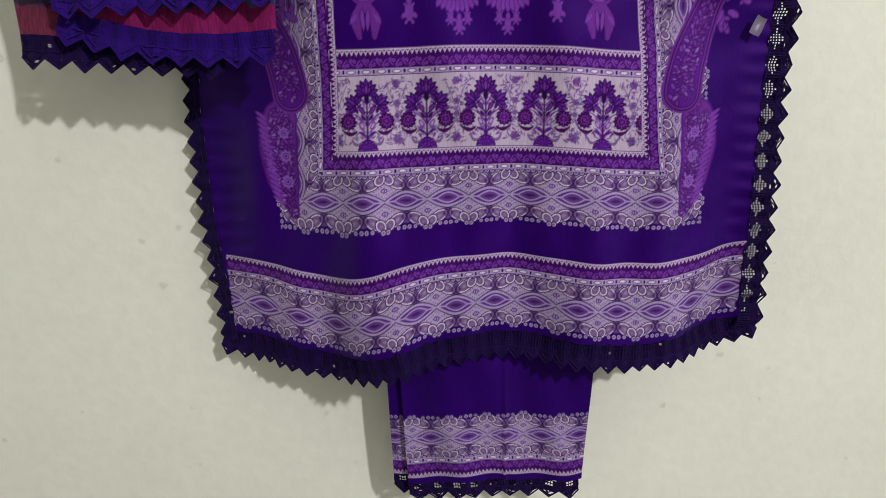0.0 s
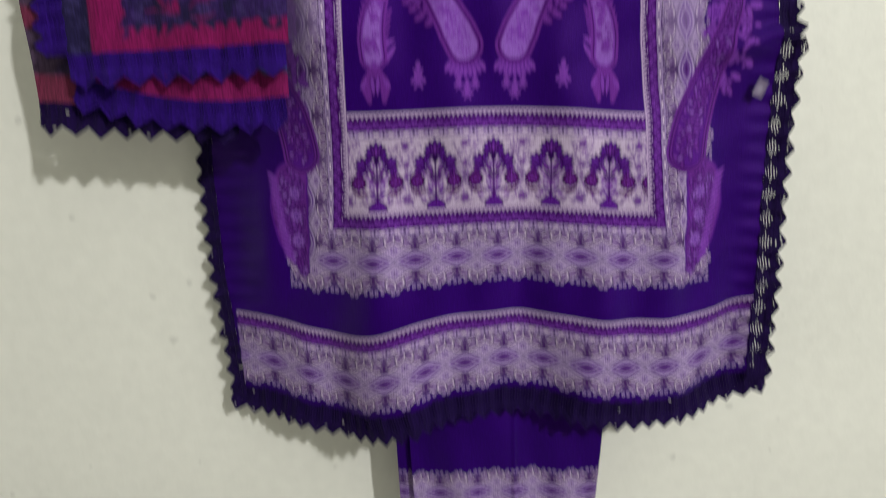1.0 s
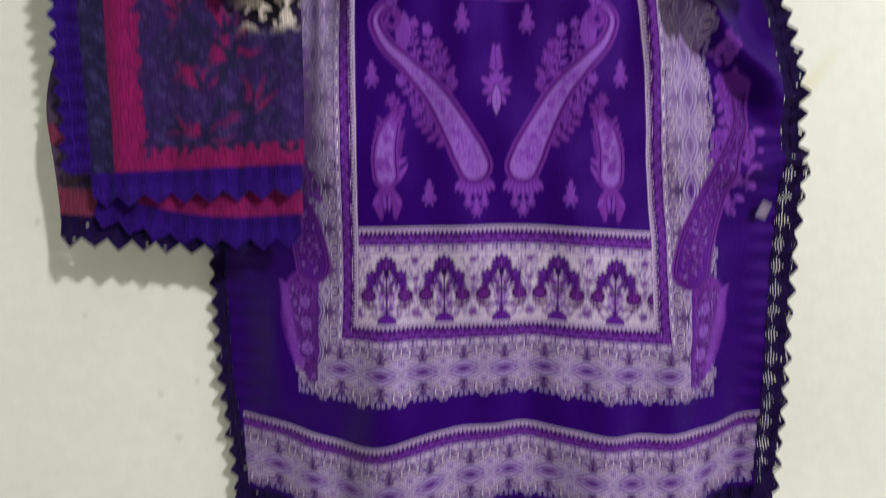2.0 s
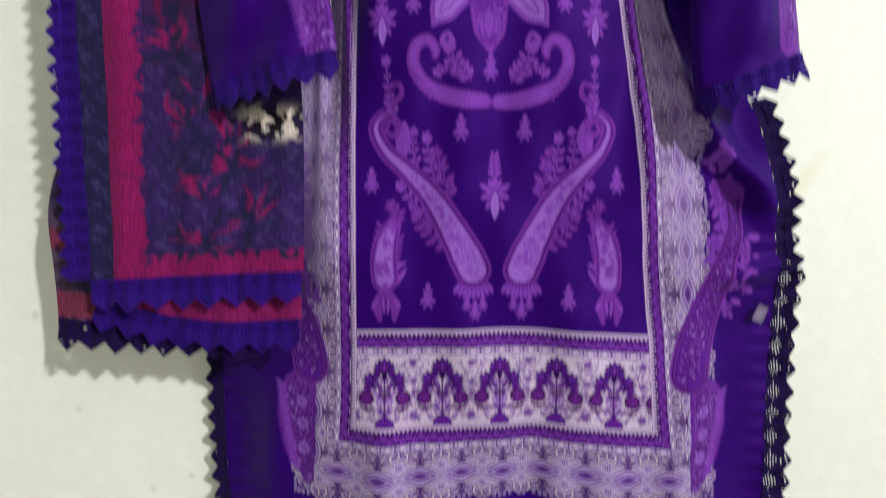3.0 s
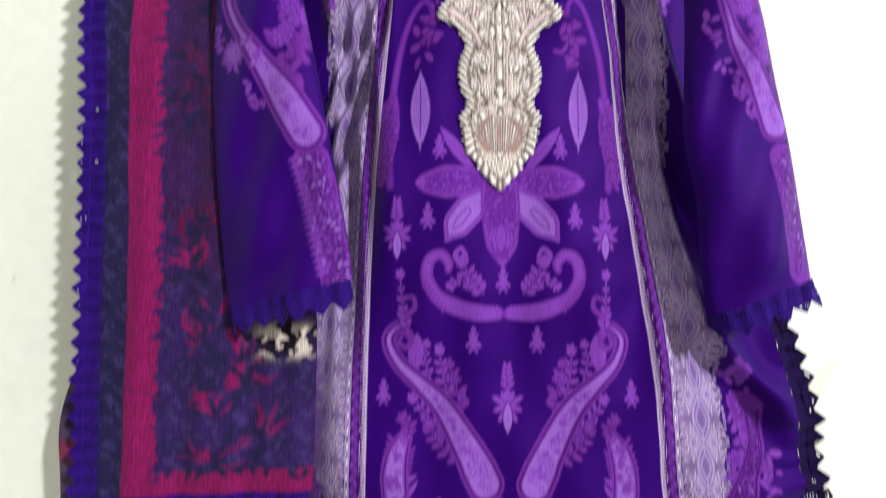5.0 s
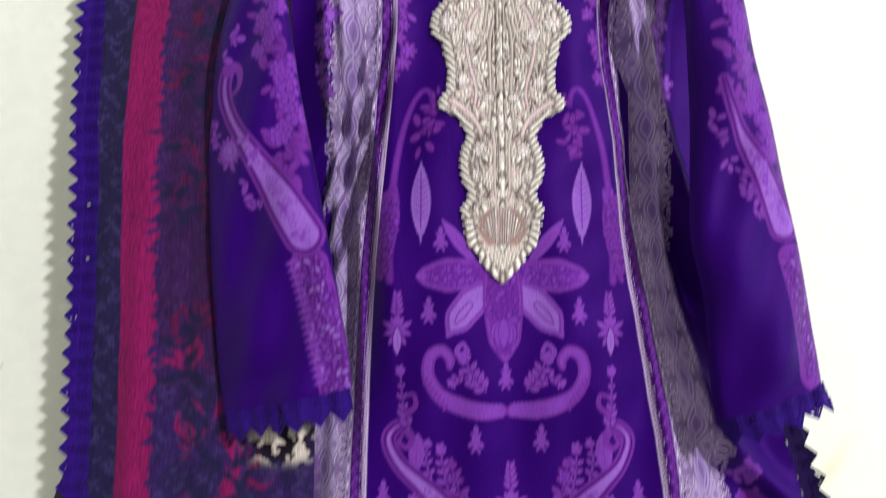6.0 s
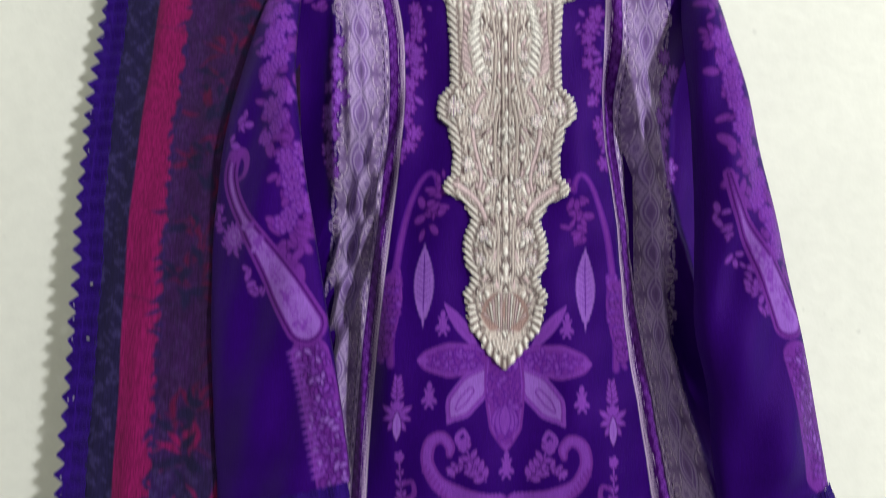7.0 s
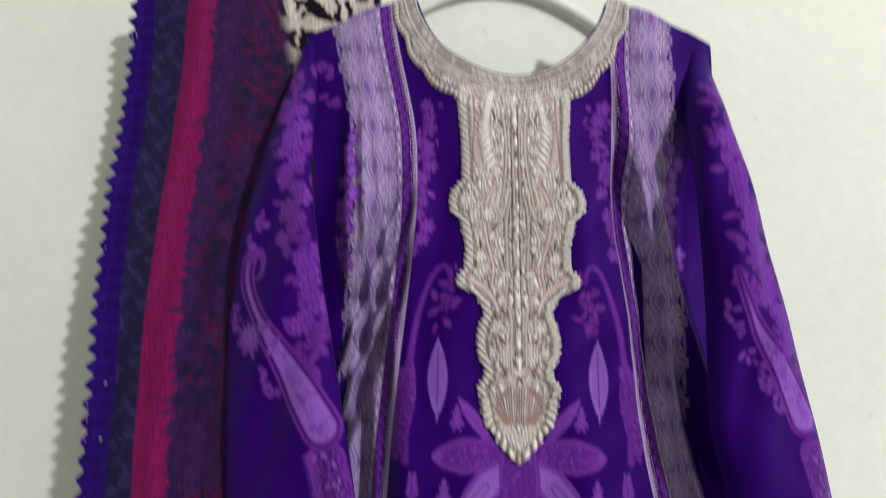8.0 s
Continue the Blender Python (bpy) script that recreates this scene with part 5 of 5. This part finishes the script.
def paint_front(x, z, end, a):
    pr = Print(x, z, DUSK, 0.0022)
    rng = random.Random(41)
    big, fine = blotches(x, z, 62.0, 3), blotches(x, z, 210.0, 8)
    pr.fill(smooth(-0.1, 1.1, big) * 0.6, NAVY)
    pr.fill(smooth(0.2, 1.4, fine) * 0.35, srgb(64, 52, 104))
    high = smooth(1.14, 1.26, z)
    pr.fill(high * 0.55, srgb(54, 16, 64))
    # the sleeve's shade on the upper scarf, put into the dye colour
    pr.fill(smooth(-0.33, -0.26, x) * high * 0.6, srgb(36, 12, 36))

    def flame(fx, fz, long, wide, ang, bend, colour, alpha):
        d, e = radians(ang), radians(ang + bend)
        mid = (fx + 0.5 * long * math.cos(d), fz + 0.5 * long * math.sin(d))
        tip = (mid[0] + 0.5 * long * math.cos(e), mid[1] + 0.5 * long * math.sin(e))
        pr.stroke(spline((fx, fz), mid, tip, n=6), (wide * 0.3, wide, wide * 0.7, 0.0006), colour, alpha)

    # sprays of curling leaves that fan up from a few stems
    for k in range(34):
        cx, cz = rng.uniform(-0.335, -0.235), 1.015 + k * 0.0215
        ang = rng.uniform(50, 130)
        shade = PINK if cz < 1.2 else srgb(82, 12, 56)
        for n in range(rng.randint(5, 8)):
            turn = ang + rng.uniform(-95, 95)
            long = rng.uniform(0.012, 0.030)
            off = rng.uniform(0.002, 0.016)
            px, pz = cx + off * math.cos(radians(turn)), cz + off * math.sin(radians(turn))
            flame(px, pz, long, rng.uniform(0.0016, 0.0038), turn, rng.uniform(-60, 60), shade, rng.uniform(0.45, 0.85))
        for n in range(4):
            turn = ang + rng.uniform(-120, 120)
            flame(cx + rng.gauss(0, 0.014), cz + rng.gauss(0, 0.012), rng.uniform(0.014, 0.026), rng.uniform(0.003, 0.0055), turn, rng.uniform(-70, 70), NAVY, 0.7)
    # magenta stripe down the side and along the foot, bitten by leaf tips
    stripe = lambda v: curve_of(v, (0.95, -0.384), (1.2, -0.383), (1.55, -0.391), (1.75, -0.393))
    edge = x - stripe(z)
    base = z - end
    inner = 0.0335 + 0.0022 * blotches(x * 0.2, z, 130.0, 5) / 2.5
    pink = smooth(-0.001, 0.001, edge) * smooth(0.001, -0.001, edge - inner)
    low = smooth(0.001, -0.001, base - 0.021 - 0.0018 * blotches(x, z * 0.2, 120.0, 7) / 2.5) * smooth(-0.001, 0.001, edge)
    pr.fill(np.maximum(pink, low), PINK)
    for k in range(58):
        cz = 1.005 + k * 0.0132
        cx = float(stripe(np.array(cz))) + 0.036
        flame(cx, cz, rng.uniform(0.006, 0.016), rng.uniform(0.002, 0.0038), rng.choice((140, 220, 250)) + rng.uniform(-20, 20), rng.uniform(-50, 50), DUSK, 0.95)
    for k in range(9):
        flame(-0.335 + k * 0.0155 + rng.uniform(-0.004, 0.004), 1.012, rng.uniform(0.006, 0.014), 0.003, rng.uniform(230, 310), rng.uniform(-40, 40), NAVY, 0.95)
    pr.fill(smooth(0.001, -0.001, edge), NAVY)
    pr.fill(smooth(0.3, 1.4, fine) * smooth(0.001, -0.001, edge) * 0.5, srgb(58, 50, 100))
    # crease lines of the folding, their shade drawn as soft navy lines
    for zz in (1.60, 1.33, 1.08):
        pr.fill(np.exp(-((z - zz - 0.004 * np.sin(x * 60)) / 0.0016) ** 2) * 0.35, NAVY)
    c = pr.c.reshape(*x.shape, 3)
    bloom = smooth(0.35, 0.6, blotches(x, z, 150.0, 12) + 0.4)
    patch = np.exp(-(((x + 0.228) / 0.03) ** 4 + ((z - 1.128) / 0.015) ** 4))
    c = lerp3(c, BLACK, patch)
    c = lerp3(c, CREAM, patch * bloom * 1.2)
    upper = smooth(-0.285, -0.262, x + 0.25 * (z - 1.70)) * smooth(1.56, 1.62, z)
    c = lerp3(c, BLACK, upper)
    c = lerp3(c, CREAM, upper * smooth(0.1, 0.4, blotches(x, z, 120.0, 15) + 0.5))
    return c.reshape(-1, 3)


def paint_middle(x, z, end, a):
    c = np.zeros((*x.shape, 3)) + np.array(srgb(40, 34, 80))
    c = lerp3(c, srgb(70, 92, 130), smooth(0.3, 1.2, blotches(x, z, 110.0, 4)) * 0.5)
    base = z - end
    c = lerp3(c, srgb(114, 18, 80), smooth(0.026, 0.022, base + 0.002 * blotches(x, z, 90.0, 2)) * smooth(0.02, 0.08, a))
    return c.reshape(-1, 3)


def paint_back(x, z, end, a):
    c = np.zeros((*x.shape, 3)) + np.array(srgb(70, 54, 78))
    c = lerp3(c, NAVY, smooth(0.0, 1.0, blotches(x, z, 70.0, 6)) * 0.6)
    base = z - end
    c = lerp3(c, srgb(104, 40, 66), smooth(0.028, 0.025, base) + smooth(0.088, 0.085, base) * smooth(0.066, 0.069, base))
    return c.reshape(-1, 3)


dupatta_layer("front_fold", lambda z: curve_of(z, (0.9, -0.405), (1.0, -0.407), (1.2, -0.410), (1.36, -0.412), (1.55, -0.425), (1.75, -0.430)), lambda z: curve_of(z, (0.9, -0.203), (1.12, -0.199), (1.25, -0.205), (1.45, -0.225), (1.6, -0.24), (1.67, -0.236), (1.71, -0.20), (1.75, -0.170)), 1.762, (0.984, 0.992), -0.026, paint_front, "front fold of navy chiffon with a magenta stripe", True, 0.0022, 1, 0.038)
dupatta_layer("middle_fold", lambda z: -0.400 + 0 * z, lambda z: -0.204 + 0 * z, 1.13, (0.966, 0.945, -0.012), -0.015, paint_middle, "middle fold of chiffon with a magenta border", False, 0.0016, 6)
dupatta_layer("back_fold", lambda z: curve_of(z, (0.9, -0.438), (0.98, -0.441), (1.05, -0.445), (1.10, -0.432), (1.16, -0.39), (1.5, -0.38)), lambda z: -0.25 + 0 * z, 1.14, (0.945, 0.930), -0.006, paint_back, "back fold of sheer chiffon", False, 0.0014, 12)


# ---- trousers, two legs one behind the other ----
def build_leg(name, lx, rx, foot, y0, seed):
    v = np.concatenate((np.linspace(1.60, 0.66, 30), np.arange(0.655, foot, -0.00115)))
    a = np.linspace(0, 1, 190)
    z = np.repeat(v[:, None], len(a), 1)
    xl = np.interp(v, (foot, 0.61, 1.6), (lx[0], lx[1], lx[1]))
    xr = np.interp(v, (foot, 0.61, 1.6), (rx[0], rx[1], rx[1]))
    x = xl[:, None] + (xr - xl)[:, None] * a[None]
    low = smooth(0.75, 0.5, z)
    y = y0 + 0.016 * smooth(0.585, 0.66, z) - 0.005 * np.sin(a[None] * math.pi) - low * (0.004 * np.sin(x * 46 + seed) + 0.002 * np.sin(x * 110 + z * 25))
    y = y - 0.0022 * np.exp(-((x - 0.012) / 0.0025) ** 2) * low
    sag = low * (0.004 * np.sin(x * 34 + 2.2) + 0.018 * np.clip(x - 0.02, 0, 1))
    pr = Print(x, z, PURPLE)
    d = z - 0.4635
    border_stack(pr, (d >= 0) & (d < 0.078), x + 0.008, d, (0, 0.0075, 0.0175, 0.0245, 0.078))
    ob = part(name, sheet(name, x, y, z + sag, pr.c), PRINTED, trousers, "plain purple leg with a printed lace-pattern cuff")
    rim = np.stack((x[-1, ::5], y[-1, ::5], (z + sag)[-1, ::5]), 1)
    lace("hem_lace", rim, 1, DARK_LACE, ob, "deep purple crochet hem lace", net=0.0085, tooth=0.0125, pitch=0.0215, seed=seed)
    return ob


build_leg("leg", (-0.098, -0.104), (0.101, 0.111), 0.4555, 0.016, 3)
build_leg("leg", (-0.115, -0.119), (0.080, 0.09), 0.461, 0.032, 7)

# ---- hanger on its nail ----
t = np.linspace(-1, 1, 40)
tube("arm", np.stack((-0.036 + 0.165 * t, 0.070 + 0 * t, 1.808 - 0.090 * np.abs(t) ** 2.0), 1), 0.0062, WHITE_PLASTIC, hanger)
tube("crossbar", np.stack((-0.036 + 0.163 * t, 0.070 + 0 * t, 1.612 + 0 * t), 1), 0.0035, WHITE_PLASTIC, hanger)
for j in (-1, 1):
    k = np.linspace(0, 1, 12)
    tube("end_loop", np.stack((-0.036 + j * (0.165 - 0.002 * k + 0.008 * np.sin(k * math.pi)), 0.070 + 0 * k, 1.696 - 0.084 * k), 1), 0.0037, WHITE_PLASTIC, hanger)
k = np.linspace(0, 1, 40)
ang = -math.pi / 2 + k * math.pi * 1.35
tube("hook", np.concatenate((np.stack((-0.036 + 0 * k[:20], 0.070 + 0 * k[:20], 1.806 + 0.011 * k[:20] * 2), 1), np.stack((-0.036 + 0.022 * np.cos(ang), 0.070 + 0 * k, 1.829 + 0.022 * np.sin(ang)), 1))), 0.0016, STEEL, hanger)
nail = empty("nail", (0, 0, 0), "small steel nail in the plaster wall", "nail")
tube("shank", np.stack((-0.036 + 0 * t, 0.070 + 0.020 * t, 1.847 + 0.002 * t), 1), 0.002, STEEL, nail)

# ---- a small paper tag pinned near the side slit ----
def build_tag():
    a, v = np.meshgrid(np.linspace(-1, 1, 14), np.linspace(-1, 1, 20))
    t = radians(-24)
    u, w = a * 0.0055, v * 0.0085
    x, z = 0.2505 + u * math.cos(t) - w * math.sin(t), 0.944 + u * math.sin(t) + w * math.cos(t)
    y = folds(x, z) - 0.0025 - 0.0015 * a * a
    part("tag", sheet("tag", x, y, z), plain_material("translucent_paper_tag", srgb(112, 100, 128), 0.4), kurta, "small crumpled pale paper tag")


build_tag()
